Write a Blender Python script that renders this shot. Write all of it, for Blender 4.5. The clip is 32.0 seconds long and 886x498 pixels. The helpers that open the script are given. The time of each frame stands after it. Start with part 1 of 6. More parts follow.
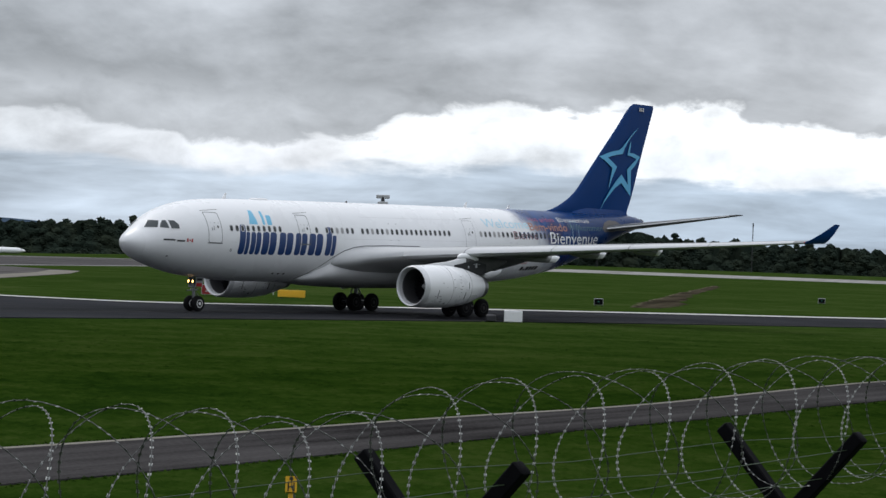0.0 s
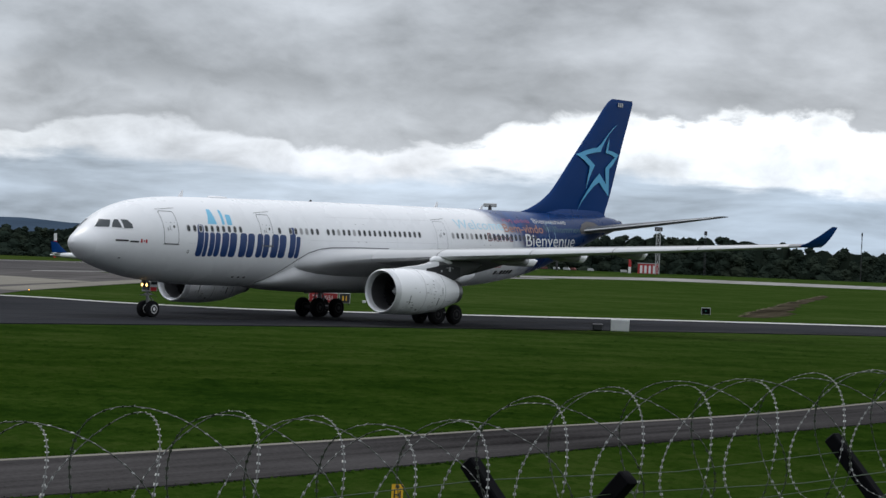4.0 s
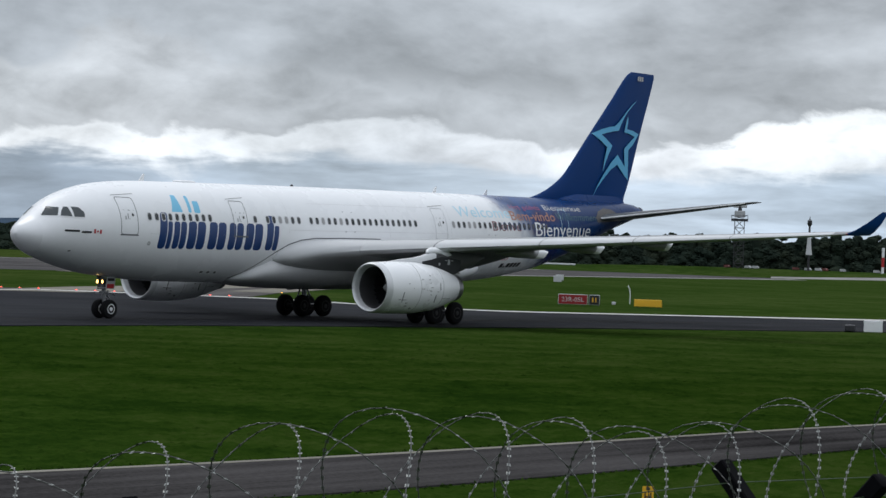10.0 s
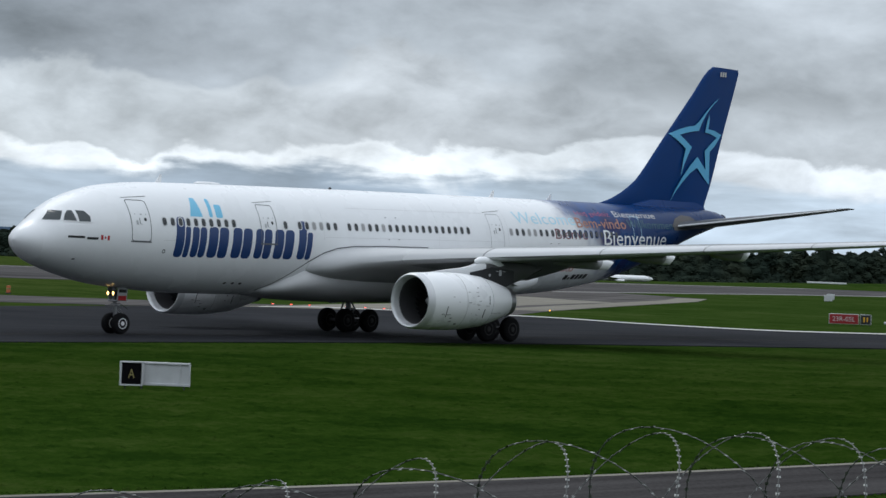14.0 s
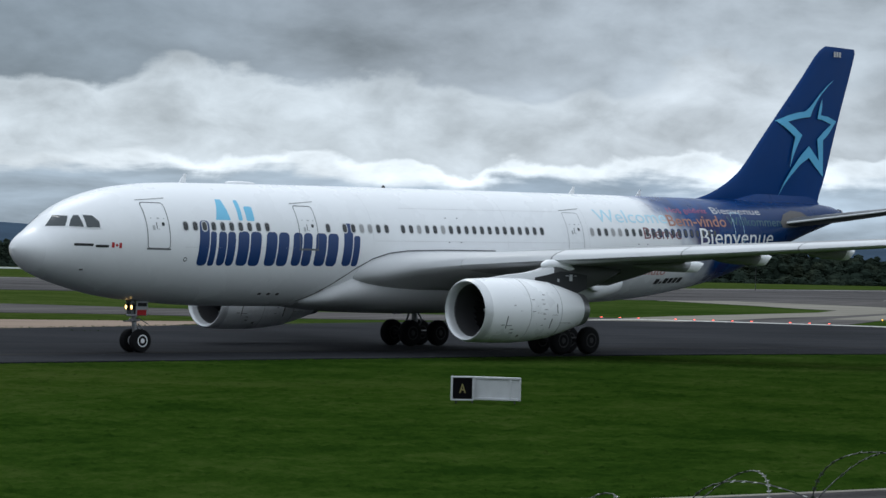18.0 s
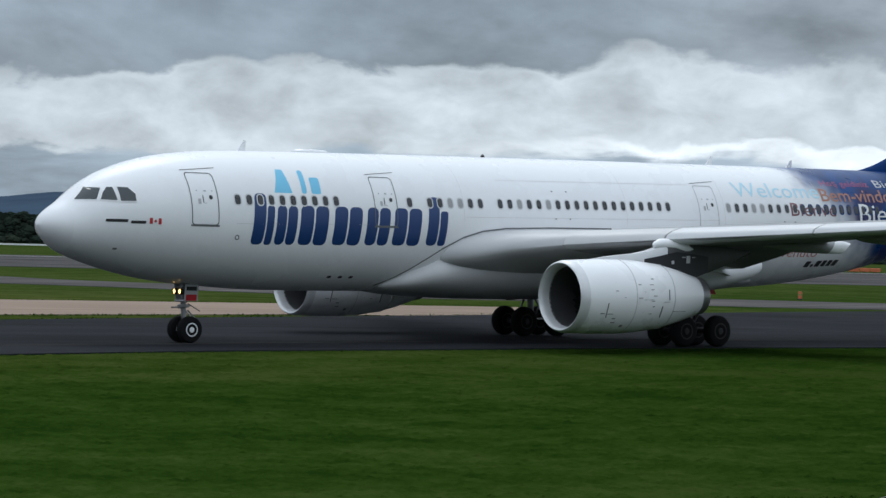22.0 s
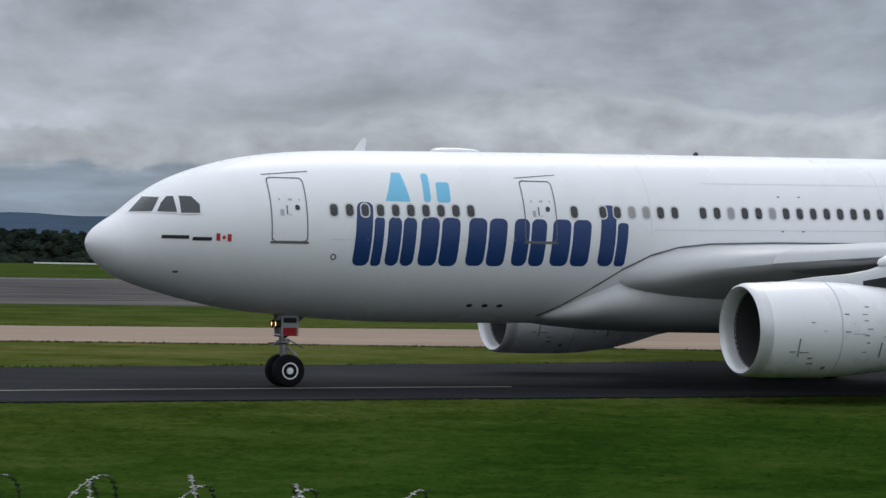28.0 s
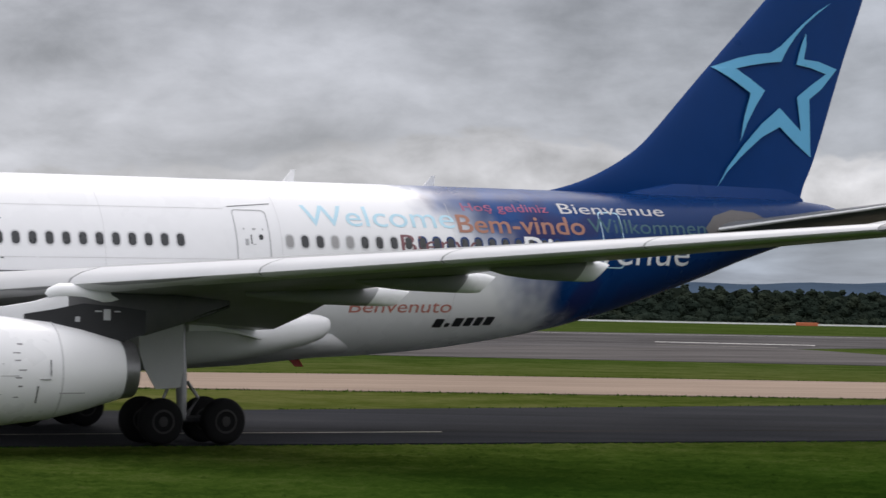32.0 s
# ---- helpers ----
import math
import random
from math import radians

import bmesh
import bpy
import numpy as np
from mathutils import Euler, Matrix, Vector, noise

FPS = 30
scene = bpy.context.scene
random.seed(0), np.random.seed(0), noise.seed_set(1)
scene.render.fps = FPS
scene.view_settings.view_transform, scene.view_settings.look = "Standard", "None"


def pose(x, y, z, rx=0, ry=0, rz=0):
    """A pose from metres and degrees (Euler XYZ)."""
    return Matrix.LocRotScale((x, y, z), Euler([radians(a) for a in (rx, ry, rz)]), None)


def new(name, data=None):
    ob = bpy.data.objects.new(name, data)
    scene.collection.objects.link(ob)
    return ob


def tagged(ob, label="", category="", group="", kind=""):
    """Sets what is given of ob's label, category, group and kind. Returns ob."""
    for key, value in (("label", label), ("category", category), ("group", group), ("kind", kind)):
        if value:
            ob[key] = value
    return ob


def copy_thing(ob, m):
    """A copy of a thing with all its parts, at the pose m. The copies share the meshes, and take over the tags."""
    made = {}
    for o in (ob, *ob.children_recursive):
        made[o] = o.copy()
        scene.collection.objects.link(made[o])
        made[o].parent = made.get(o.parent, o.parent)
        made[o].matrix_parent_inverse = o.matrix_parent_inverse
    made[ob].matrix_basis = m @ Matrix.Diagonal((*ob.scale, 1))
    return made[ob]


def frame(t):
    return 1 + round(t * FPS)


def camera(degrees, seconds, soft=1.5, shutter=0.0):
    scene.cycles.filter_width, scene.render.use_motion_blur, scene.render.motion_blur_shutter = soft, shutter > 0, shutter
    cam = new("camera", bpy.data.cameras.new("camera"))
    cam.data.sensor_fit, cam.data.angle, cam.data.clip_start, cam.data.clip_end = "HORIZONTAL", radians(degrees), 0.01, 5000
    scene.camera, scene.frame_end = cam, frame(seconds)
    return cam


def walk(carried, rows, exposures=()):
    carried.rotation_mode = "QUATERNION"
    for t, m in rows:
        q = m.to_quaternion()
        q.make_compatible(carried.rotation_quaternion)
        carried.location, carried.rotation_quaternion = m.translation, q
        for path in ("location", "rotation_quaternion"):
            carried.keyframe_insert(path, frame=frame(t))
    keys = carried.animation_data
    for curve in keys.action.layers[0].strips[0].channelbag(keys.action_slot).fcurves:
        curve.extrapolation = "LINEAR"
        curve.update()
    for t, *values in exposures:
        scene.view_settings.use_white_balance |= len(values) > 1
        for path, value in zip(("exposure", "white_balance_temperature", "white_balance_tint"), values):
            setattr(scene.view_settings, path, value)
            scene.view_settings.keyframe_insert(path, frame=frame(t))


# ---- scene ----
FOV, EYE_HEIGHT = 19.306, 4.161
cam = camera(FOV, 32.0, soft=1.45, shutter=0.22)


def aim(turn, tilt, lean):
    """The camera's pose: turn from north to east, tilt up, lean, in degrees."""
    return pose(0, 0, EYE_HEIGHT, 0, 0, -turn) @ pose(0, 0, 0, 90 + tilt) @ pose(0, 0, 0, 0, 0, lean)


walk(cam, [
    (0, aim(82.041, 0.210, 2.13)), (0.5, aim(81.688, 0.123, 2.15)), (1, aim(81.364, 0.059, 2.08)), (1.5, aim(81.035, 0.038, 2.20)),
    (2, aim(80.744, 0.067, 2.31)), (2.5, aim(80.518, 0.147, 2.38)), (3, aim(80.225, 0.220, 2.38)), (3.5, aim(79.957, 0.268, 2.35)),
    (5.5, aim(78.670, 0.365, 2.44)), (6, aim(78.099, 0.363, 2.47)), (6.5, aim(77.121, 0.326, 2.39)), (7, aim(76.626, 0.268, 2.26)),
    (7.5, aim(75.978, 0.193, 2.13)), (8, aim(75.229, 0.129, 2.09)), (8.5, aim(74.734, 0.101, 2.10)), (9, aim(74.938, 0.074, 1.97)),
    (9.5, aim(74.885, 0.096, 2.05)), (10, aim(74.208, 0.131, 2.09)), (10.5, aim(73.836, 0.177, 2.13)), (11, aim(73.228, 0.197, 2.20)),
    (11.5, aim(72.429, 0.185, 2.26)), (12, aim(71.585, 0.179, 2.16)), (12.5, aim(71.140, 0.196, 2.20)), (13, aim(70.237, 0.215, 2.19)),
    (13.5, aim(69.551, 0.286, 2.21)), (14, aim(68.299, 0.31, 2.26)), (14.5, aim(67.475, 0.28, 2.08)), (16.5, aim(64.093, 0.295, 1.78)),
    (17, aim(63.013, 0.286, 1.71)), (17.5, aim(62.024, 0.321, 1.38)), (18, aim(61.094, 0.377, 1.31)), (18.5, aim(60.062, 0.375, 1.48)),
    (19, aim(58.902, 0.334, 1.56)), (19.5, aim(57.288, 0.232, 1.43)), (20, aim(56.214, 0.133, 1.51)), (20.5, aim(54.863, -0.002, 1.46)),
    (21, aim(53.473, -0.108, 1.46)), (21.5, aim(52.290, -0.142, 1.44)), (22, aim(51.043, -0.121, 1.41)), (22.5, aim(49.588, -0.063, 1.22)),
    (23, aim(48.105, -0.011, 1.02)), (23.5, aim(46.359, 0.009, 0.98)), (24, aim(44.307, 0.044, 1.21)), (24.5, aim(42.551, 0.123, 1.35)),
    (26.5, aim(35.606, 0.346, 1.54)), (27, aim(33.687, 0.311, 1.24)), (27.5, aim(31.037, 0.273, 1.10)), (28, aim(28.429, 0.244, 1.01)),
    (28.5, aim(26.303, 0.235, 1.23)), (29, aim(24.354, 0.239, 1.02)), (29.5, aim(25.064, 0.324, 1.07)), (30, aim(25.959, 0.519, 1.15)),
    (30.5, aim(26.679, 0.692, 1.02)), (31, aim(28.376, 0.893, 0.90)), (32, aim(29.918, 1.260, 1.15)),
], exposures=[(0, 0.0, 6500, 10), (12, 0.0, 6350, 8), (18, 0.05, 6150, 6), (24, 0.08, 6120, 6), (28.5, 0.08, 6450, 11), (31, 0.06, 6800, 15), (32, 0.36, 6900, 15)])

# ---- light: a bright overcast afternoon ----
SUN_UP, SUN_FROM = 52.0, 215.0
world = bpy.data.worlds.new("overcast")
scene.world = world
world.use_nodes = True


def maths(tree, op, a, b=None, c=None, clamp=False):
    n = tree.nodes.new("ShaderNodeMath")
    n.operation, n.use_clamp = op, clamp
    for k, v in enumerate((a, b, c)):
        if v is None:
            continue
        if isinstance(v, (int, float)):
            n.inputs[k].default_value = v
        else:
            tree.links.new(v, n.inputs[k])
    return n.outputs[0]


def ramp(tree, fac, stops):
    n = tree.nodes.new("ShaderNodeValToRGB")
    while len(n.color_ramp.elements) < len(stops):
        n.color_ramp.elements.new(0.5)
    for e, (at, col) in zip(n.color_ramp.elements, stops):
        e.position, e.color = at, (*col, 1) if len(col) == 3 else col
    tree.links.new(fac, n.inputs[0])
    return n.outputs[0]


def blend(tree, fac, a, b, how="MIX"):
    n = tree.nodes.new("ShaderNodeMix")
    n.data_type, n.blend_type = "RGBA", how
    for k, v in ((0, fac), (6, a), (7, b)):
        if isinstance(v, (int, float)):
            n.inputs[k].default_value = v
        elif isinstance(v, tuple):
            n.inputs[k].default_value = (*v, 1)
        else:
            tree.links.new(v, n.inputs[k])
    return n.outputs[2]


def noise_of(tree, where, scale, detail=4.0, rough=0.55, warp=0.0):
    n = tree.nodes.new("ShaderNodeTexNoise")
    n.inputs["Scale"].default_value, n.inputs["Detail"].default_value = scale, detail
    n.inputs["Roughness"].default_value, n.inputs["Distortion"].default_value = rough, warp
    tree.links.new(where, n.inputs["Vector"])
    return n.outputs["Fac"]


def scaled(tree, where, size, shift=(0, 0, 0), turn=(0, 0, 0)):
    n = tree.nodes.new("ShaderNodeMapping")
    n.inputs["Scale"].default_value, n.inputs["Location"].default_value = size, shift
    n.inputs["Rotation"].default_value = turn
    tree.links.new(where, n.inputs["Vector"])
    return n.outputs[0]


def build_sky():
    t = world.node_tree
    t.nodes.clear()
    out, bg = t.nodes.new("ShaderNodeOutputWorld"), t.nodes.new("ShaderNodeBackground")
    sky = t.nodes.new("ShaderNodeTexSky")
    sky.sky_type, sky.sun_disc = "NISHITA", False
    sky.sun_elevation, sky.sun_rotation = radians(SUN_UP), radians(SUN_FROM)
    where = t.nodes.new("ShaderNodeTexCoord").outputs["Generated"]
    xyz = t.nodes.new("ShaderNodeSeparateXYZ")
    t.links.new(where, xyz.inputs[0])
    x, y, z = xyz.outputs
    # three layers: a grey deck with a ragged lower edge, a brighter band of heaped cloud under it,
    # and thin blue-grey streaks low over the horizon
    turn = maths(t, "ARCTAN2", x, y)
    up = maths(t, "MAXIMUM", z, 0.0)
    flat = t.nodes.new("ShaderNodeCombineXYZ")
    t.links.new(turn, flat.inputs[0])
    t.links.new(up, flat.inputs[1])
    where = flat.outputs[0]
    smoke = noise_of(t, scaled(t, where, (1, 2.3, 1), (0.9, 0.4, 0), (0, 0, -0.12)), 7.0, 9.0, 0.56, 0.3)
    heap = noise_of(t, scaled(t, where, (1, 1.9, 1), (4.7, 5.2, 0.3)), 19.0, 9.0, 0.54, 0.25)
    puff = noise_of(t, scaled(t, where, (1, 1.7, 1), (1.3, 2.2, 0.7)), 40.0, 8.0, 0.56, 0.3)
    streak = noise_of(t, scaled(t, where, (1, 5.5, 1), (2.7, 1.2, 0.3)), 15.0, 8.0, 0.54, 0.25)
    compass = maths(t, "MULTIPLY", maths(t, "SUBTRACT", turn, 0.3), 1 / 1.4, clamp=True)

    def round_about(pairs):
        """A value that changes with the direction, in degrees from north."""
        return ramp(t, compass, [((radians(d) - 0.3) / 1.4, (v, v, v) if isinstance(v, float) else v) for d, v in pairs])

    def swing(n, gain):
        return maths(t, "ADD", maths(t, "MULTIPLY", maths(t, "SUBTRACT", n, 0.5), gain), 1.0)

    def step(v, lo, hi):
        n = t.nodes.new("ShaderNodeMapRange")
        n.interpolation_type = "SMOOTHSTEP"
        n.inputs[1].default_value, n.inputs[2].default_value = lo, hi
        t.links.new(v, n.inputs[0])
        return n.outputs[0]

    def height(pairs):
        """An edge's height over the horizon round the compass, given in degrees."""
        return maths(t, "MULTIPLY", round_about([(d, v / 5.0) for d, v in pairs]), radians(5.0))
    # the dark deck's ragged lower edge, and the edge of the paler cloud under it
    deck_edge = height([(20, 2.8), (25, 2.9), (29, 3.5), (31, 3.7), (36, 3.3), (41, 3.35), (44, 3.7), (48, 3.8), (54, 3.75), (55.3, 4.2), (57, 4.15), (61, 4.0), (65, 3.8), (66.5, 4.6), (68.5, 4.4), (71, 3.9), (78, 3.6), (90, 3.4)])
    pale_edge = height([(20, 1.9), (48, 1.9), (53, 2.3), (58, 2.45), (62, 2.3), (65.5, 2.3), (67, 2.6), (69, 2.55), (70, 2.4), (72.4, 2.9), (76, 2.65), (80, 2.55), (81, 2.95), (84, 3.3), (87, 3.5), (91.5, 3.05)])
    ragged = maths(t, "ADD", maths(t, "MULTIPLY", maths(t, "SUBTRACT", heap, 0.5), 0.034), maths(t, "MULTIPLY", maths(t, "SUBTRACT", puff, 0.5), 0.016))
    over = maths(t, "ADD", maths(t, "SUBTRACT", up, deck_edge), ragged)
    above = maths(t, "ADD", maths(t, "SUBTRACT", up, pale_edge), ragged)
    soft = maths(t, "ADD", maths(t, "MULTIPLY", smoke, 0.6), maths(t, "ADD", maths(t, "MULTIPLY", heap, 0.34), maths(t, "MULTIPLY", puff, 0.14)))
    deck = blend(t, 1.0, round_about([(20, (0.36, 0.375, 0.395)), (27, (0.325, 0.34, 0.36)), (38, (0.30, 0.32, 0.345)), (46, (0.25, 0.275, 0.30)), (54, (0.27, 0.295, 0.32)), (60, (0.35, 0.365, 0.385)), (68, (0.52, 0.535, 0.55)), (80, (0.53, 0.54, 0.55)), (93, (0.53, 0.535, 0.54))]), swing(maths(t, "SUBTRACT", soft, 0.04), 3.1), "MULTIPLY")
    lumps = maths(t, "ADD", maths(t, "MULTIPLY", heap, 0.55), maths(t, "MULTIPLY", puff, 0.45))
    pale = blend(t, 1.0, round_about([(20, (0.38, 0.39, 0.40)), (28, (0.40, 0.41, 0.42)), (36, (0.46, 0.47, 0.48)), (44, (0.58, 0.59, 0.595)), (54, (0.64, 0.65, 0.65)), (62, (0.55, 0.56, 0.565)), (67, (0.62, 0.625, 0.63)), (71, (0.48, 0.49, 0.5)), (80, (0.5, 0.51, 0.52)), (93, (0.53, 0.535, 0.54))]), swing(lumps, 2.1), "MULTIPLY")
    band = blend(t, 1.0, round_about([(20, (0.40, 0.41, 0.42)), (40, (0.5, 0.51, 0.52)), (50, (0.62, 0.63, 0.63)), (55, (0.9, 0.9, 0.89)), (68, (1.0, 1.0, 0.99)), (70.5, (0.85, 0.86, 0.86)), (74, (0.8, 0.81, 0.82)), (79, (0.92, 0.92, 0.92)), (81, (1.2, 1.2, 1.18)), (93, (1.2, 1.2, 1.18))]), swing(lumps, 2.3), "MULTIPLY")
    # brightest right under the cloud above, greyer further down
    sunken = step(maths(t, "SUBTRACT", pale_edge, up), 0.004, 0.02)
    band = blend(t, maths(t, "MULTIPLY", sunken, 0.5), band, blend(t, 1.0, band, (0.62, 0.65, 0.69), "MULTIPLY"))
    low = blend(t, 1.0, round_about([(20, (0.22, 0.26, 0.31)), (30, (0.30, 0.335, 0.37)), (36, (0.24, 0.28, 0.33)), (42, (0.33, 0.37, 0.41)), (50, (0.40, 0.45, 0.50)), (58, (0.42, 0.47, 0.52)), (66, (0.36, 0.42, 0.49)), (70.5, (0.5, 0.565, 0.63)), (78, (0.6, 0.67, 0.74)), (83, (0.56, 0.64, 0.72)), (93, (0.5, 0.59, 0.68))]), swing(streak, 1.9), "MULTIPLY")
    lift = maths(t, "ADD", up, maths(t, "ADD", maths(t, "MULTIPLY", maths(t, "SUBTRACT", streak, 0.5), 0.022), maths(t, "MULTIPLY", maths(t, "SUBTRACT", heap, 0.5), 0.026)))
    cloud = blend(t, step(lift, 0.031, 0.0375), low, band)
    cloud = blend(t, step(above, -0.0012, 0.0024), cloud, pale)
    cloud = blend(t, step(over, -0.0016, 0.0034), cloud, deck)
    # the deck is brighter overhead than at the horizon, as under any overcast
    cloud = blend(t, maths(t, "MULTIPLY", maths(t, "SUBTRACT", z, 0.14), 2.2, clamp=True), cloud, (1.15, 1.16, 1.18))
    cloud = blend(t, 1.0, cloud, (0.955, 0.995, 1.06), "MULTIPLY")
    blue = blend(t, 1.0, sky.outputs[0], (0.1, 0.1, 0.1), "MULTIPLY")
    mixed = blend(t, 0.93, blue, cloud)
    t.links.new(mixed, bg.inputs[0])
    bg.inputs[1].default_value = 1.0
    t.links.new(bg.outputs[0], out.inputs[0])


build_sky()
sun = new("sun", bpy.data.lights.new("sun", "SUN"))
sun.data.energy, sun.data.angle, sun.data.color = 0.7, radians(25), (1.0, 0.96, 0.9)
sun.matrix_world = pose(0, 0, 60) @ Matrix.Rotation(radians(-SUN_FROM), 4, "Z") @ Matrix.Rotation(radians(90 - SUN_UP), 4, "X") @ pose(0, 0, 0)


# ---- materials ----
def material(name, colour, rough=0.6, metal=0.0, vary=0.15, scale=3.0, bump=0.0, bump_scale=40.0, fine=30.0, glow=None, coat=0.0, stretch=(1, 1, 1)):
    """A surface with two scales of variation in its colour, and fine relief."""
    m = bpy.data.materials.new(name)
    m.use_nodes = True
    t = m.node_tree
    b = t.nodes["Principled BSDF"]
    where = scaled(t, t.nodes.new("ShaderNodeTexCoord").outputs["Object"], stretch)
    broad, grain = noise_of(t, where, scale, 3.0), noise_of(t, where, fine, 4.0)
    both = maths(t, "ADD", maths(t, "MULTIPLY", broad, 0.6), maths(t, "MULTIPLY", grain, 0.4))
    dark, light = tuple(c * (1 - vary) for c in colour), tuple(min(c * (1 + vary), 1) for c in colour)
    t.links.new(ramp(t, both, [(0.3, dark), (0.7, light)]), b.inputs["Base Color"])
    b.inputs["Metallic"].default_value = metal
    rr = t.nodes.new("ShaderNodeMapRange")
    rr.inputs[1].default_value, rr.inputs[2].default_value = 0.3, 0.7
    rr.inputs[3].default_value, rr.inputs[4].default_value = max(rough - 0.08, 0.02), min(rough + 0.08, 1)
    t.links.new(broad, rr.inputs[0])
    t.links.new(rr.outputs[0], b.inputs["Roughness"])
    b.inputs["Coat Weight"].default_value = coat
    if bump:
        n = t.nodes.new("ShaderNodeBump")
        n.inputs["Strength"].default_value, n.inputs["Distance"].default_value = bump, 0.02
        t.links.new(noise_of(t, where, bump_scale, 4.0), n.inputs["Height"])
        t.links.new(n.outputs[0], b.inputs["Normal"])
    if glow:
        b.inputs["Emission Color"].default_value = (*glow[:3], 1)
        b.inputs["Emission Strength"].default_value = glow[3]
    return m


def livery():
    """White gloss paint that turns dark blue through soft drifting spots towards the tail."""
    m = material("fuselage_paint", (0.8, 0.81, 0.82), 0.28, 0, 0.02, 0.5, 0, 40, 3.0, coat=0.25)
    t = m.node_tree
    b = t.nodes["Principled BSDF"]
    white = b.inputs["Base Color"].links[0].from_socket
    where = t.nodes.new("ShaderNodeTexCoord").outputs["Object"]
    xyz = t.nodes.new("ShaderNodeSeparateXYZ")
    t.links.new(where, xyz.inputs[0])
    x, y, z = xyz.outputs
    wander = maths(t, "MULTIPLY", maths(t, "SUBTRACT", noise_of(t, where, 0.7, 2.0), 0.5), 3.2)
    far = maths(t, "ADD", maths(t, "ADD", x, maths(t, "MULTIPLY", z, 1.1)), wander)
    n = t.nodes.new("ShaderNodeMapRange")
    n.interpolation_type = "SMOOTHSTEP"
    n.inputs[1].default_value, n.inputs[2].default_value = 46.0, 49.4
    t.links.new(far, n.inputs[0])
    tint = ramp(t, noise_of(t, scaled(t, where, (1, 1, 1), (7, 0, 3)), 0.55, 1.0), [(0.4, (0.001, 0.031, 0.13)), (0.52, (0.003, 0.052, 0.2)), (0.64, (0.025, 0.02, 0.09))])
    near = ramp(t, maths(t, "MULTIPLY", maths(t, "SUBTRACT", x, 41.0), 0.14, clamp=True), [(0.0, (1, 1, 1)), (1.0, (0, 0, 0))])
    blue = blend(t, near, (0.001, 0.027, 0.115), tint)
    t.links.new(blend(t, n.outputs[0], white, blue), b.inputs["Base Color"])
    b.inputs["Specular IOR Level"].default_value = 0.14
    b.inputs["Coat Weight"].default_value = 0.0
    return m


PAINT = livery()
WHITE = material("white_paint", (0.78, 0.79, 0.8), 0.3, 0, 0.03, 0.6, coat=0.2)
GREY = material("grey_paint", (0.42, 0.43, 0.44), 0.4, 0, 0.06, 0.8)
PALE = material("pale_grey_paint", (0.6, 0.61, 0.62), 0.35, 0, 0.05, 0.8)
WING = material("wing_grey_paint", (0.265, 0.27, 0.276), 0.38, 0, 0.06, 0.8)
# tailplane grey, darkened so that the underside's shade is in the paint
TAIL_SHADE = material("shaded_tail_grey", (0.12, 0.126, 0.134), 0.4, 0, 0.06, 0.8)
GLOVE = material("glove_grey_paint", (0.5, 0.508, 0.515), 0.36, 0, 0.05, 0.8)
for _m in (WING, PALE, GREY, GLOVE, TAIL_SHADE):
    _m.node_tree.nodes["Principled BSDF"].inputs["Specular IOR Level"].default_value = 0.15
BLUE = material("dark_blue_paint", (0.001, 0.036, 0.16), 0.35, 0, 0.08, 0.6)
BLUE.node_tree.nodes["Principled BSDF"].inputs["Specular IOR Level"].default_value = 0.12
LETTER_BLUE = material("logo_blue", (0.006, 0.037, 0.145), 0.4, 0, 0.05, 1.0)
SKY_BLUE = material("logo_light_blue", (0.16, 0.5, 0.72), 0.35, 0, 0.04, 1.0)
STAR_BLUE = material("star_light_blue", (0.1, 0.42, 0.68), 0.35, 0, 0.05, 1.0)
BLACK = material("black_paint", (0.012, 0.012, 0.014), 0.45, 0, 0.2, 3)
LINE = material("panel_line", (0.12, 0.125, 0.13), 0.6, 0, 0.1, 3)
COWL_LINE = material("cowl_panel_line", (0.2, 0.2, 0.205), 0.6, 0, 0.2, 3)
PALE_LINE = material("pale_panel_line", (0.42, 0.43, 0.44), 0.6, 0, 0.1, 3)
# aft pylon: the shade under the wing is put into this base colour
PYLON_SHADE = material("shaded_pylon_grey", (0.075, 0.076, 0.078), 0.5, 0.1, 0.2, 2)
PYLON_DARK = material("dark_pylon_panel", (0.022, 0.023, 0.026), 0.5, 0.2, 0.25, 3)
SILVER = material("bare_metal", (0.62, 0.63, 0.64), 0.45, 0.35, 0.08, 3)
DARK_METAL = material("dark_metal", (0.05, 0.05, 0.055), 0.45, 0.6, 0.2, 4)
DUCT = material("intake_lining", (0.07, 0.07, 0.074), 0.5, 0.2, 0.1, 3)
STEEL = material("steel", (0.3, 0.3, 0.31), 0.4, 0.8, 0.12, 5)
RUBBER = material("tyre_rubber", (0.009, 0.009, 0.01), 0.85, 0, 0.25, 6, 0.3, 60)
RUBBER.node_tree.nodes["Principled BSDF"].inputs["Specular IOR Level"].default_value = 0.12
FAIRING = material("fairing_grey_paint", (0.55, 0.555, 0.56), 0.38, 0, 0.06, 0.7)
FAIRING.node_tree.nodes["Principled BSDF"].inputs["Specular IOR Level"].default_value = 0.2
JOINT = material("fine_joint", (0.58, 0.585, 0.59), 0.5, 0, 0.1, 2)
HUB = material("dark_wheel_hub", (0.014, 0.014, 0.015), 0.6, 0.2, 0.3, 8)
GLASS = material("dark_window_glass", (0.035, 0.045, 0.05), 0.12, 0, 0.1, 2)
CABIN = material("cabin_window_glass", (0.022, 0.025, 0.028), 0.3, 0, 0.2, 2)
SHADED = material("lowered_window_shade", (0.5, 0.5, 0.5), 0.4, 0, 0.05, 2)
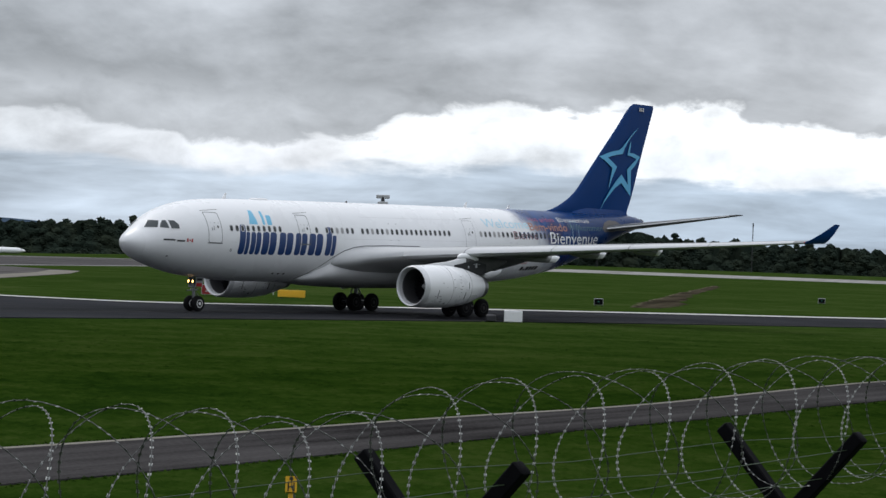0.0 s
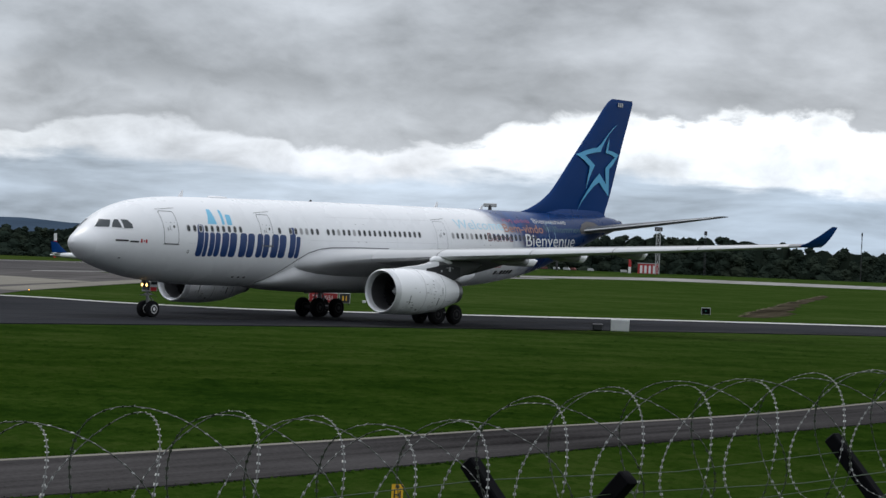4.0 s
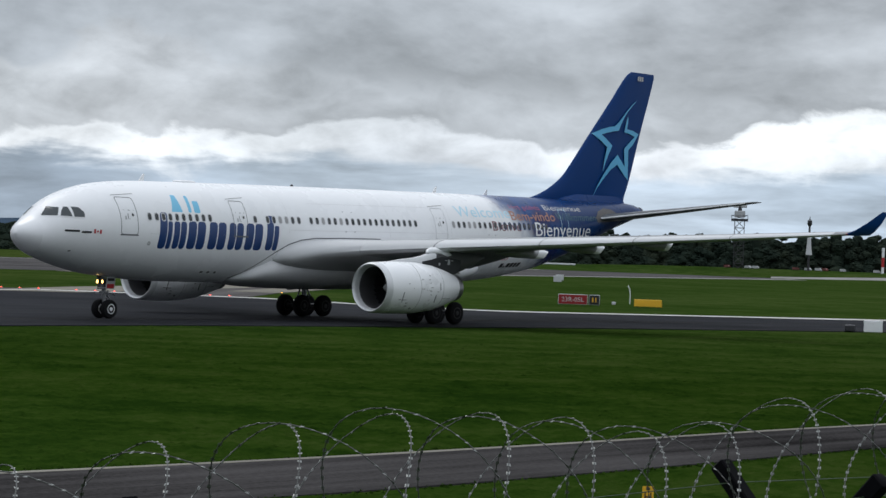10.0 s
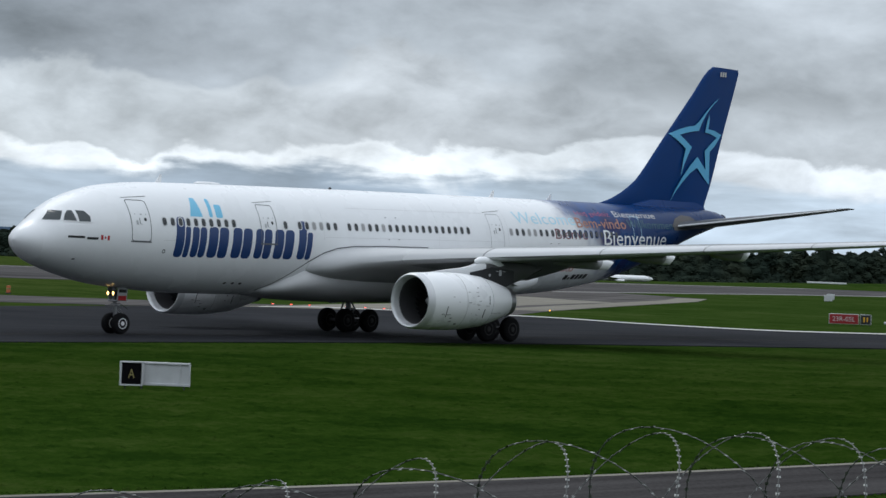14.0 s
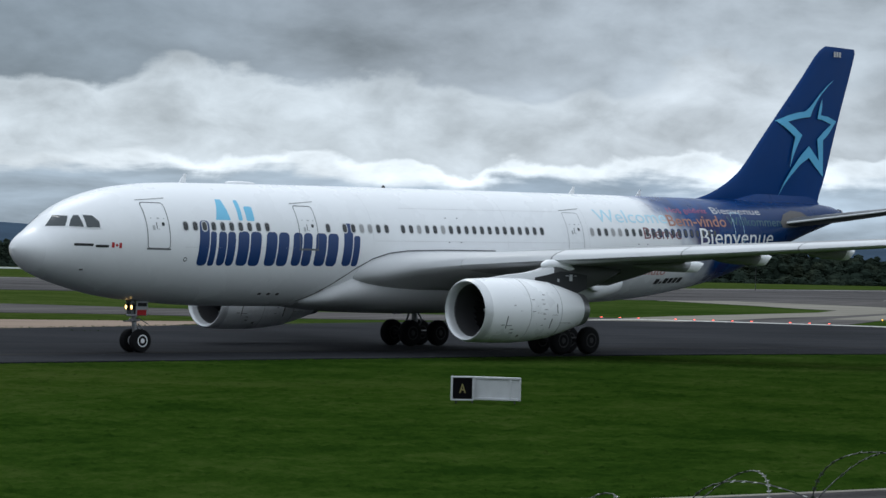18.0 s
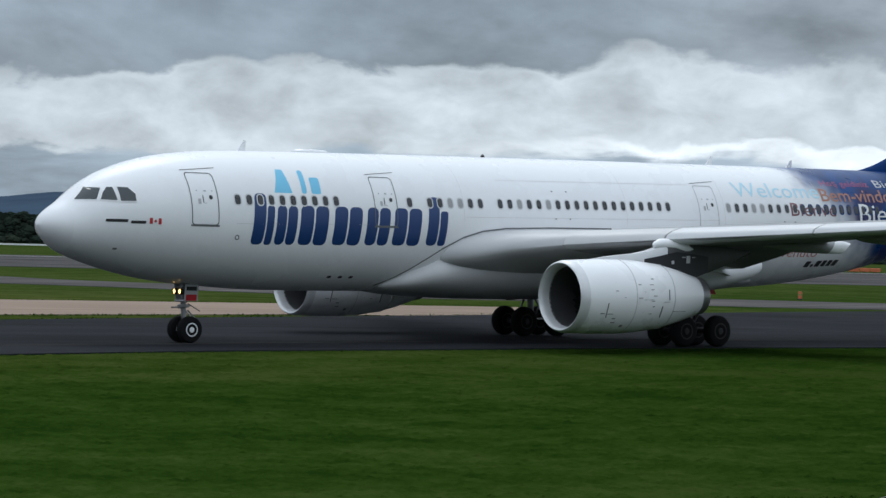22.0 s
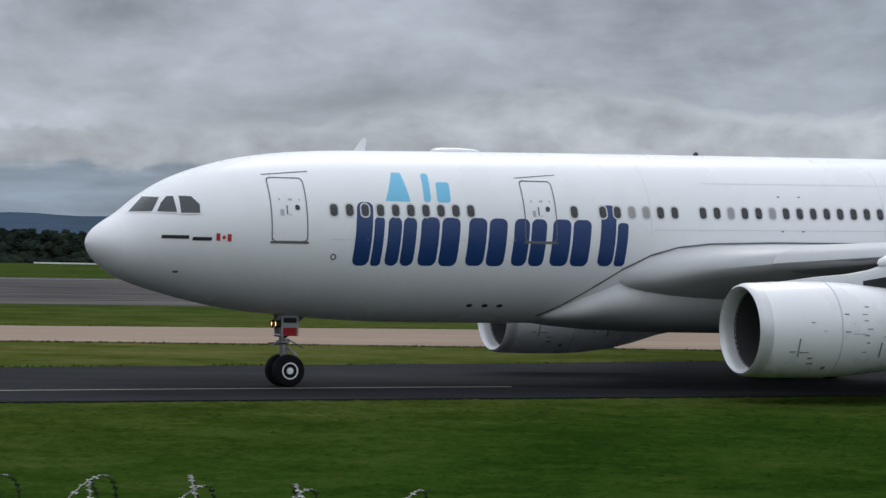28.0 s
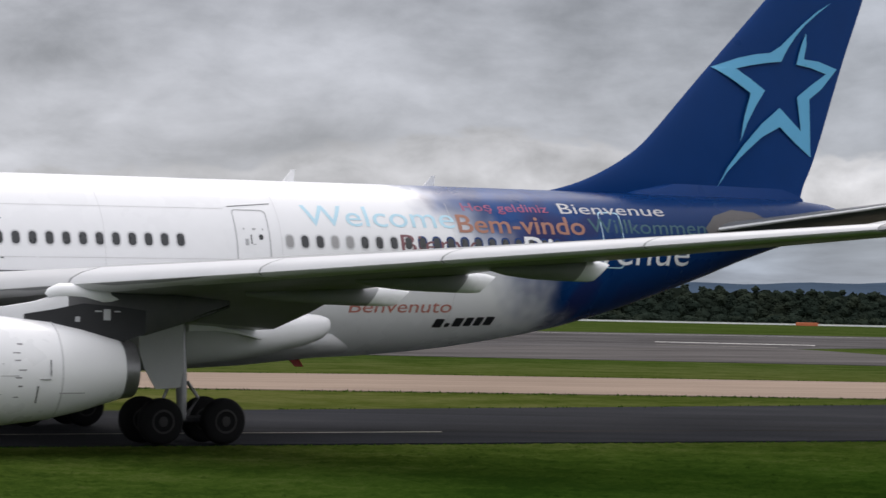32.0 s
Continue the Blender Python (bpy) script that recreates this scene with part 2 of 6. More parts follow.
SHUT = material("drawn_window_blind", (0.3, 0.3, 0.3), 0.4, 0, 0.1, 2)
RED = material("red_paint", (0.42, 0.02, 0.025), 0.4, 0, 0.08, 2)
DULL_RED = material("dull_brown_red", (0.11, 0.03, 0.025), 0.7, 0, 0.25, 2)
SIGN_RED = material("sign_red", (0.25, 0.008, 0.01), 0.45, 0, 0.1, 2)
ORANGE = material("orange_letters", (0.33, 0.14, 0.09), 0.4, 0, 0.05, 1)
MAROON = material("dark_red_letters", (0.17, 0.06, 0.07), 0.4, 0, 0.2, 1)
TEAL = material("dim_green_letters", (0.008, 0.085, 0.11), 0.4, 0, 0.1, 1)
PINK = material("dull_pink_letters", (0.32, 0.05, 0.13), 0.4, 0, 0.05, 1)
ORANGE_RED = material("faded_orange_red", (0.5, 0.13, 0.05), 0.6, 0, 0.15, 2)
SALMON = material("faded_red_letters", (0.55, 0.2, 0.16), 0.4, 0, 0.08, 1)
GREEN = material("green_letters", (0.02, 0.2, 0.15), 0.4, 0, 0.05, 1)
PALE_BLUE = material("pale_blue_letters", (0.44, 0.68, 0.79), 0.4, 0, 0.05, 1)
YELLOW = material("yellow_panel", (0.75, 0.42, 0.02), 0.5, 0, 0.08, 2)
FADED_YELLOW = material("faded_yellow_letter", (0.24, 0.2, 0.07), 0.6, 0, 0.2, 4)
SIGN_GREY = material("galvanised_panel", (0.5, 0.51, 0.52), 0.5, 0.2, 0.1, 3)
SEAL = material("weathered_metal_plate", (0.1, 0.094, 0.092), 0.6, 0.1, 0.2, 2)
FENCE_BLACK = material("black_fence_steel", (0.005, 0.005, 0.006), 0.7, 0.0, 0.2, 8)
FENCE_BLACK.node_tree.nodes["Principled BSDF"].inputs["Specular IOR Level"].default_value = 0.03
WIRE = material("galvanised_barbs", (0.24, 0.25, 0.24), 0.4, 0.55, 0.6, 9)
WIRE_DARK = material("weathered_wire", (0.09, 0.092, 0.088), 0.5, 0.6, 0.4, 6)
GREEN_WIRE = material("green_coated_wire", (0.035, 0.06, 0.028), 0.5, 0.1, 0.2, 6)
WARM_LIGHT = material("landing_light", (1, 0.8, 0.4), 0.3, glow=(1.0, 0.62, 0.2, 4.0))
RED_LIGHT = material("red_light", (0.8, 0.05, 0.02), 0.3, glow=(1.0, 0.1, 0.06, 2.5))
AMBER_LIGHT = material("amber_light", (1, 0.5, 0.05), 0.3, glow=(1.0, 0.42, 0.02, 2.6))


def grass_material():
    """Mown airfield grass: blades, mowing streaks, paler dry patches."""
    m = material("mown_grass", (0.03, 0.06, 0.012), 0.95, 0, 0.3, 0.08)
    t = m.node_tree
    b = t.nodes["Principled BSDF"]
    where = t.nodes.new("ShaderNodeTexCoord").outputs["Object"]
    wide = noise_of(t, where, 0.03, 3.0)
    patch = noise_of(t, scaled(t, where, (1, 1, 1), (4, 9, 0), (0, 0, 0.5)), 0.22, 2.0, 0.5)
    tuft = noise_of(t, where, 1.3, 3.0, 0.6)
    blade = noise_of(t, where, 7.0, 5.0, 0.75)
    mixed = maths(t, "ADD", maths(t, "ADD", maths(t, "MULTIPLY", wide, 0.25), maths(t, "MULTIPLY", patch, 0.28)),
                  maths(t, "ADD", maths(t, "MULTIPLY", tuft, 0.27), maths(t, "MULTIPLY", blade, 0.2)))
    # darker towards the east, paler to the north and far out
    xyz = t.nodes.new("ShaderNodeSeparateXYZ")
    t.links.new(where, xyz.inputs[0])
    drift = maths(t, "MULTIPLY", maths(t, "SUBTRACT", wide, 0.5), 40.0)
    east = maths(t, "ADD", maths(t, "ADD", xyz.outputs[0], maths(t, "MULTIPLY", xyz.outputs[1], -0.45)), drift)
    eastward = maths(t, "MULTIPLY", maths(t, "ADD", east, 5.0), 0.0125, clamp=True)
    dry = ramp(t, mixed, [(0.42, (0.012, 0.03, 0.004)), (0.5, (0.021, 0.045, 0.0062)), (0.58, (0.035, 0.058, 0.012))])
    deep_green = ramp(t, mixed, [(0.42, (0.0075, 0.02, 0.0022)), (0.5, (0.0145, 0.031, 0.0036)), (0.58, (0.024, 0.04, 0.007))])
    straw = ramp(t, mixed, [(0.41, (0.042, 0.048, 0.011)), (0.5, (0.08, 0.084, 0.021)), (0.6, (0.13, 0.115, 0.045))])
    col = blend(t, eastward, dry, deep_green)
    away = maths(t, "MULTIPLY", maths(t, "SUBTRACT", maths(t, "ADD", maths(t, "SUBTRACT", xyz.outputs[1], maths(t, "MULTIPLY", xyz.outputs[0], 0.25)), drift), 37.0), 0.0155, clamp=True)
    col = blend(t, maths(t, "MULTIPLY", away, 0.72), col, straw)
    # olive haze of distance, blended into the base colour further from the camera
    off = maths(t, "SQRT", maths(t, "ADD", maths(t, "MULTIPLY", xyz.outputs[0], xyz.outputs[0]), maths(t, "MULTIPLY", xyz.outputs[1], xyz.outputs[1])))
    far_haze = ramp(t, mixed, [(0.41, (0.017, 0.035, 0.0065)), (0.5, (0.028, 0.051, 0.0105)), (0.6, (0.048, 0.068, 0.02))])
    col = blend(t, maths(t, "MULTIPLY", maths(t, "MULTIPLY", maths(t, "SUBTRACT", off, 85.0), 0.008, clamp=True), 0.8), col, far_haze)
    t.links.new(col, b.inputs["Base Color"])
    n = t.nodes.new("ShaderNodeBump")
    n.inputs["Strength"].default_value, n.inputs["Distance"].default_value = 0.3, 0.06
    t.links.new(maths(t, "ADD", tuft, blade), n.inputs["Height"])
    t.links.new(n.outputs[0], b.inputs["Normal"])
    b.inputs["Specular IOR Level"].default_value = 0.0
    b.inputs["Roughness"].default_value = 1.0
    return m


def pavement_material(name, base, vary, streak, gloss=0.0, stripe=0.8):
    """Weathered paving with rubber streaks, patches and aggregate."""
    m = material(name, base, 0.85, 0, vary, 0.1)
    t = m.node_tree
    b = t.nodes["Principled BSDF"]
    where = t.nodes.new("ShaderNodeTexCoord").outputs["Object"]
    broad = noise_of(t, scaled(t, where, (1, 1, 1), turn=(0, 0, streak)), 0.05, 4.0, 0.6)
    along = scaled(t, where, (1, 1, 1), turn=(0, 0, streak))
    lines = noise_of(t, scaled(t, along, (0.03, 1.0, 1)), stripe, 4.0, 0.62)
    grit = noise_of(t, where, 9.0, 5.0, 0.75)
    mixed = maths(t, "ADD", maths(t, "MULTIPLY", broad, 0.35), maths(t, "ADD", maths(t, "MULTIPLY", lines, 0.35), maths(t, "MULTIPLY", grit, 0.3)))
    lo, hi = tuple(c * (1 - vary) for c in base), tuple(c * (1 + vary) for c in base)
    t.links.new(ramp(t, mixed, [(0.38, lo), (0.6, hi)]), b.inputs["Base Color"])
    n = t.nodes.new("ShaderNodeBump")
    n.inputs["Strength"].default_value, n.inputs["Distance"].default_value = 0.4, 0.02
    t.links.new(grit, n.inputs["Height"])
    t.links.new(n.outputs[0], b.inputs["Normal"])
    b.inputs["Specular IOR Level"].default_value = gloss
    return m


GRASS = grass_material()
ASPHALT = pavement_material("dark_asphalt", (0.0185, 0.0195, 0.0225), 0.45, 0.45, 0.015, 0.5)
CONCRETE = pavement_material("worn_grey_concrete", (0.088, 0.083, 0.081), 0.4, -0.2, stripe=0.3)
RUNWAY = pavement_material("grooved_runway", (0.075, 0.072, 0.072), 0.5, 0.25, stripe=0.16)
SAND = pavement_material("pinkish_concrete", (0.25, 0.195, 0.155), 0.2, 0.33, stripe=0.5)
ROAD = pavement_material("patched_road_asphalt", (0.038, 0.036, 0.036), 0.75, 0.38, stripe=1.1)
LINE_PAINT = pavement_material("worn_white_line", (0.56, 0.55, 0.525), 0.22, 0.3)
SHOULDER = pavement_material("pale_shoulder_concrete", (0.19, 0.18, 0.155), 0.25, 0.3)
PALE_CONCRETE = pavement_material("pale_concrete", (0.25, 0.245, 0.235), 0.25, 0.1, stripe=0.3)
FAINT_LINE = pavement_material("faint_centre_line", (0.05, 0.047, 0.043), 0.5, 0.1)
WORN_LINE = pavement_material("worn_centre_line", (0.26, 0.25, 0.22), 0.6, 0.1)
BROWN = pavement_material("bare_earth", (0.042, 0.036, 0.025), 0.8, 0.02, stripe=0.5)
DRY_EARTH = pavement_material("dry_earth", (0.1, 0.088, 0.06), 0.6, 0.02, stripe=0.5)
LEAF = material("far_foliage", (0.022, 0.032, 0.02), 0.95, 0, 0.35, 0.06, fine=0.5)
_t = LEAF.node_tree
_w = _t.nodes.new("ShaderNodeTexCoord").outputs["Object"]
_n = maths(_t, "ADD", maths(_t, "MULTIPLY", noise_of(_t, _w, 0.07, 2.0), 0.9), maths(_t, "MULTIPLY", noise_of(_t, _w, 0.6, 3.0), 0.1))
# leaf greens with a slight blue cast of distance put in
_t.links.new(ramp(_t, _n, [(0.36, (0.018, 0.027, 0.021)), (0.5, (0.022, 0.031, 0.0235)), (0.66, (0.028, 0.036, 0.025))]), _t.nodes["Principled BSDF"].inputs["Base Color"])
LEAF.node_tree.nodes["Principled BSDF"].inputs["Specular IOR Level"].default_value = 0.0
# the hills' blue haze is put into their base colour
HILL = material("hazy_hillside", (0.045, 0.068, 0.1), 1.0, 0, 0.2, 0.004, fine=0.02)
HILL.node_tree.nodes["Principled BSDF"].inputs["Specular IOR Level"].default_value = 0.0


# ---- shapes ----
class Geo:
    """Corners and faces of one mesh."""

    def __init__(self):
        self.v, self.f = [], []

    def add(self, verts, faces):
        k = len(self.v)
        self.v += [tuple(p) for p in verts]
        self.f += [tuple(i + k for i in f) for f in faces]
        return self

    def box(self, size, m=None, bevel=0.0):
        x, y, z = (s / 2 for s in size)
        b = min(bevel, x * 0.9, y * 0.9, z * 0.9)
        if b:
            rings = []
            for zz, inset in ((-z, b), (-z + b, 0), (z - b, 0), (z, b)):
                X, Y = x - inset, y - inset
                rings.append([(-X + b, -Y, zz), (X - b, -Y, zz), (X, -Y + b, zz), (X, Y - b, zz), (X - b, Y, zz), (-X + b, Y, zz), (-X, Y - b, zz), (-X, -Y + b, zz)])
        else:
            rings = [[(-x, -y, q), (x, -y, q), (x, y, q), (-x, y, q)] for q in (-z, z)]
        if m is not None:
            rings = [[m @ Vector(p) for p in r] for r in rings]
        return self.loft(rings)

    def loft(self, rings, closed=True, ends=(True, True)):
        n = len(rings[0])
        faces = []
        for i in range(len(rings) - 1):
            for j in range(n if closed else n - 1):
                k = (j + 1) % n
                faces.append((i * n + j, i * n + k, (i + 1) * n + k, (i + 1) * n + j))
        if closed and ends[0]:
            faces.append(tuple(reversed(range(n))))
        if closed and ends[1]:
            faces.append(tuple((len(rings) - 1) * n + j for j in range(n)))
        return self.add([p for r in rings for p in r], faces)

    def lathe(self, rows, m=None, n=32, ends=(True, True)):
        """Rows of (along, radius) turned about the x axis."""
        m = m if m is not None else Matrix()
        rings = [[m @ Vector((a, r * math.cos(2 * math.pi * k / n), r * math.sin(2 * math.pi * k / n))) for k in range(n)] for a, r in rows]
        return self.loft(rings, True, ends)

    def tube(self, path, r, n=6, ends=(True, True)):
        path = [Vector(p) for p in path]
        rings = []
        for i, p in enumerate(path):
            d = (path[min(i + 1, len(path) - 1)] - path[max(i - 1, 0)]).normalized()
            a = d.orthogonal().normalized() if abs(d.z) > 0.95 else d.cross(Vector((0, 0, 1))).normalized()
            b = d.cross(a)
            rr = r[i] if isinstance(r, (list, tuple)) else r
            rings.append([p + rr * (a * math.cos(2 * math.pi * k / n) + b * math.sin(2 * math.pi * k / n)) for k in range(n)])
        return self.loft(rings, True, ends)

    def mesh(self, name, smooth=40):
        me = bpy.data.meshes.new(name)
        me.from_pydata(self.v, [], self.f)
        me.validate()
        if smooth:
            me.polygons.foreach_set("use_smooth", [True] * len(me.polygons))
            me.set_sharp_from_angle(angle=radians(smooth))
        return me


def part(name, geo, mat, parent=None, label="", smooth=40):
    me = geo if isinstance(geo, bpy.types.Mesh) else geo.mesh(name, smooth)
    if not me.materials:
        me.materials.append(mat)
    ob = new(name, me)
    if parent is not None:
        ob.parent = parent
    return tagged(ob, label)


def thing(name, label, category, m=None, group="", kind=""):
    ob = new(name)
    ob.empty_display_size = 0.2
    if m is not None:
        ob.matrix_basis = m
    return tagged(ob, label, category, group, kind)


def curve_of(xs, ys):
    """A smooth monotone curve through the given stations."""
    xs, ys = np.array(xs, float), np.array(ys, float)
    d = np.diff(ys) / np.diff(xs)
    m = np.zeros(len(xs))
    m[0], m[-1] = d[0], d[-1]
    for i in range(1, len(xs) - 1):
        m[i] = 0 if d[i - 1] * d[i] <= 0 else 2 * d[i - 1] * d[i] / (d[i - 1] + d[i])

    def f(x):
        x = min(max(x, xs[0]), xs[-1])
        i = min(int(np.searchsorted(xs, x, "right")) - 1, len(xs) - 2)
        h = xs[i + 1] - xs[i]
        t = (x - xs[i]) / h
        return float((2 * t**3 - 3 * t * t + 1) * ys[i] + (t**3 - 2 * t * t + t) * h * m[i] + (-2 * t**3 + 3 * t * t) * ys[i + 1] + (t**3 - t * t) * h * m[i + 1])
    return f


# ---- the ground: one sheet to the horizon, paved strips laid on it ----
def strip(name, left, right, z, mat, label, thick=0.06):
    """A paved strip between two edge lines, with a real edge."""
    g = Geo()
    rings = []
    for (a, b), (c, d) in zip(left, right):
        rings.append([(a, b, z), (c, d, z), (c, d, z - thick), (a, b, z - thick)])
    g.loft(rings)
    return tagged(part(name, g, mat, smooth=0), label, name.split("_")[0], kind="structure")


def smoothed(points, n=8):
    """Points along a smooth line through the given ones."""
    s = list(range(len(points)))
    fx, fy = curve_of(s, [p[0] for p in points]), curve_of(s, [p[1] for p in points])
    return [(fx(k / n), fy(k / n)) for k in range((len(points) - 1) * n + 1)]


def build_ground():
    g = Geo()
    ring = [0.5, 4, 10, 20, 35, 60, 100, 160, 260, 450, 800, 1500, 3000, 4800]
    n = 64
    rings = [[(r * math.cos(2 * math.pi * k / n), r * math.sin(2 * math.pi * k / n), -0.05) for k in range(n)] for r in ring]
    g.loft(rings, True, (True, False))
    g.f = [tuple(reversed(f)) if k else f for k, f in enumerate(g.f)]
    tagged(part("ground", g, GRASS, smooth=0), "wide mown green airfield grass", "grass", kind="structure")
    near = smoothed([(330, -110), (262, -60), (201, 1), (187, 13.5), (173, 24), (150, 38.5), (125, 51), (100, 59), (86, 63), (67, 67.3), (49, 68.3), (25, 69.6), (-20, 70.5), (-120, 71)])
    far = smoothed([(370, -90), (300, -48), (252, -6), (236.5, 11.5), (222, 26.5), (204.5, 42), (196, 52), (199, 62), (207, 75), (204, 93), (140, 95), (90, 95), (20, 90.5), (-120, 91)])
    strip("taxiway_main", near, far, 0.0, ASPHALT, "dark asphalt taxiway with a gentle bend")
    # pale edge line along the taxiway's far side
    a = [(x, y) for x, y in far if x > 160 and y < 94]
    strip("line_edge", [(x - (3.6 if x > 215 else 3.0), y - (1.6 if x > 215 else 0.9)) for x, y in a], [(x - 0.3, y - 0.15) for x, y in a], 0.006, LINE_PAINT, "worn white taxiway edge line", 0.005)
    b = [(x, y) for x, y in near if x > 150]
    strip("line_verge", [(x + 0.5, y + 0.5) for x, y in b], [(x + 0.75, y + 0.9) for x, y in b], 0.005, FAINT_LINE, "faint worn line along the taxiway's edge", 0.004)
    # link to the runway, with its pale shoulder
    right = [(190, 62), (204, 75), (233, 82), (255, 86), (282, 91), (328, 99), (368, 106), (408, 116), (438, 136), (458, 152)]
    left = [(172, 92), (190, 94), (202, 95), (221, 98), (245, 100), (270, 102), (291, 107.5), (296, 114), (310, 125), (338, 152)]
    strip("taxiway_link", right, left, -0.004, CONCRETE, "grey concrete taxiway link to the runway")
    strip("shoulder_link", right[2:8], [(x - 2, y + 4.5) for x, y in right[2:8]], 0.002, SHOULDER, "pale concrete shoulder of the taxiway link", 0.005)
    strip("shoulder_island", left[1:], [(x + (8 if k < 5 else 26 if k < 8 else 16), y - (7 if k < 4 else 5)) for k, (x, y) in enumerate(left[1:])], 0.002, SHOULDER, "pale concrete shoulder round the grass island", 0.01)
    strip("taxiway_old", [(122, 90), (110, 98), (84, 102), (61, 111), (42, 118), (0, 132), (-80, 160), (-260, 220)], [(150, 100), (128, 114), (103, 127), (76, 138), (51, 142), (8, 156), (-70, 184), (-240, 244)], -0.006, SAND, "pinkish concrete of an older taxiway")
    strip("taxiway_back", smoothed([(180, 94), (170, 101), (164.5, 108), (160.5, 117), (152.5, 124), (150, 133.5), (148.5, 141), (148, 151), (145, 163), (130, 175), (112, 186), (92, 199), (70, 204), (40, 209), (-20, 217)], 4), smoothed([(206, 96), (195, 111), (188.5, 122), (185, 130), (183, 143), (175, 155), (170, 161), (165, 167), (164, 178), (190, 250), (142, 258), (108, 226), (78, 220), (45, 222), (-20, 230)], 4), -0.012, CONCRETE, "grey concrete taxiway curving away behind the older one")
    strip("runway_main", [(-300, 380), (-60, 330), (84, 304), (209, 256), (270, 197), (347, 150), (460, 146), (586, 146), (766, 134), (1044, 114), (1300, 60), (2600, -200)], [(-300, 520), (-60, 470), (119, 429), (316, 388), (420, 330), (560, 260), (794, 258), (937, 233), (1284, 224), (1800, 190), (2900, 21), (4200, -200)], -0.01, RUNWAY, "wide grey runway in the distance")
    strip("shoulder_runway", [(420, 147), (586, 146), (766, 134), (1044, 114), (1300, 60), (2600, -200)], [(430, 150), (595, 150), (780, 141), (1072, 125), (1345, 74), (2660, -178)], -0.003, PALE_CONCRETE, "pale concrete edge of the runway", 0.006)
    strip("shoulder_runway_far", [(60, 402), (119, 405), (300, 368), (400, 318), (540, 250), (780, 240), (1000, 226), (1280, 200)], [(60, 405), (119, 408.5), (301, 373), (402, 323), (544, 254.5), (783, 246), (1005, 232), (1285, 208)], -0.003, PALE_CONCRETE, "pale concrete line along the runway's far side", 0.006)
    strip("line_runway", [(197.5, 286.3), (212.3, 270.9)], [(200.0, 289.5), (215.0, 274.3)], -0.004, LINE_PAINT, "white painted runway marking", 0.005)
    strip("line_runway_side", [(181, 262), (191, 251)], [(182.4, 263.8), (192.6, 253)], -0.004, SHOULDER, "worn pale marking beside the runway", 0.003)
    strip("taxiway_fillet", [(60, 318), (84, 306), (140, 287), (214, 258)], [(62, 220), (100, 223), (132, 243), (188, 244)], -0.011, RUNWAY, "grey paving between the stub and the runway")
    mid = smoothed([(216, 10), (190, 29), (157, 46.2), (131, 56.5), (111.5, 63.2), (90, 68.8), (72, 72), (57.6, 74), (31.5, 75.2), (-20, 75.4), (-110, 75.5)])
    for name, run, mat in (("line_centre", [p for p in mid if p[0] >= 44], FAINT_LINE), ("line_centre_west", [p for p in mid if p[0] < 46], WORN_LINE)):
        strip(name, [(x - 0.05, y - 0.16) for x, y in run], [(x + 0.05, y + 0.16) for x, y in run], 0.005 if mat is FAINT_LINE else 0.007, mat, "worn pale taxiway centre line", 0.004)
    ragged = random.Random(3)
    upper = smoothed([(262, 17.6), (300, 18.6), (360, 19.4), (440, 20.6), (560, 21.6), (640, 22.2)], 12)
    lower = smoothed([(262, 14.6), (290, 13.6), (330, 15.4), (420, 17.4), (545, 18.6), (640, 21.4)], 12)
    upper = [(x, y + ragged.uniform(-0.5, 0.35)) for x, y in upper]
    lower = [(x, y + ragged.uniform(-0.7, 0.6)) for x, y in lower]
    strip("earth_patch", upper, lower, -0.03, BROWN, "bare brown earth in the grass", 0.02)
    strip("earth_rim", upper, [(x, y - ragged.uniform(0.05, 0.55)) for x, y in upper], -0.027, DRY_EARTH, "dry pale edge of the bare earth", 0.02)
    road_far = smoothed([(200, -45), (101, -1.9), (78, 5.2), (67.4, 9.7), (57, 13.8), (47.6, 17.9), (30, 27.8), (15, 42), (0, 58), (-40, 103)])
    road_near = smoothed([(190, -52), (90, -3.4), (72, 3), (61.5, 7), (52.5, 10.2), (43, 13.9), (26, 23), (9.5, 37), (-7, 53), (-49, 98)])
    c = [(x, y) for x, y in road_far if 20 < x < 130]
    strip("line_road_edge", [(x - 0.12, y - 0.3) for x, y in c], [(x - 0.02, y - 0.04) for x, y in c], -0.014, SHOULDER, "pale crumbling edge of the service road", 0.006)
    strip("road_service", road_near, road_far, -0.02, ROAD, "patched grey perimeter service road")


build_ground()


# ---- the airliner: x runs aft from the nose, y to its far wing, z up ----
TOP = curve_of([0, 0.12, 0.4, 1.02, 1.79, 2.71, 3.82, 5.14, 6.86, 8.5, 36, 46, 53, 56, 57.5], [4.5, 4.8, 5.08, 5.5, 6.12, 6.64, 7.05, 7.36, 7.57, 7.66, 8.1, 8.2, 8.24, 8.2, 7.9])
LOW = curve_of([0, 0.12, 0.4, 0.9, 2.69, 4.56, 6, 10.4, 14, 30, 36, 39, 43, 45.3, 50, 53.4, 57.5], [4.5, 4.2, 3.88, 3.5, 2.9, 2.5, 2.33, 2.1, 2.1, 2.33, 2.42, 2.62, 3.15, 3.6, 5.0, 6.2, 7.35])
HALF = curve_of([0, 0.12, 0.4, 1, 2, 3, 4, 5.5, 7, 8.5, 36, 40, 44, 48, 52, 56, 57.5], [0, 0.42, 0.82, 1.27, 1.76, 2.13, 2.4, 2.65, 2.77, 2.82, 2.82, 2.72, 2.38, 1.9, 1.35, 0.68, 0.3])


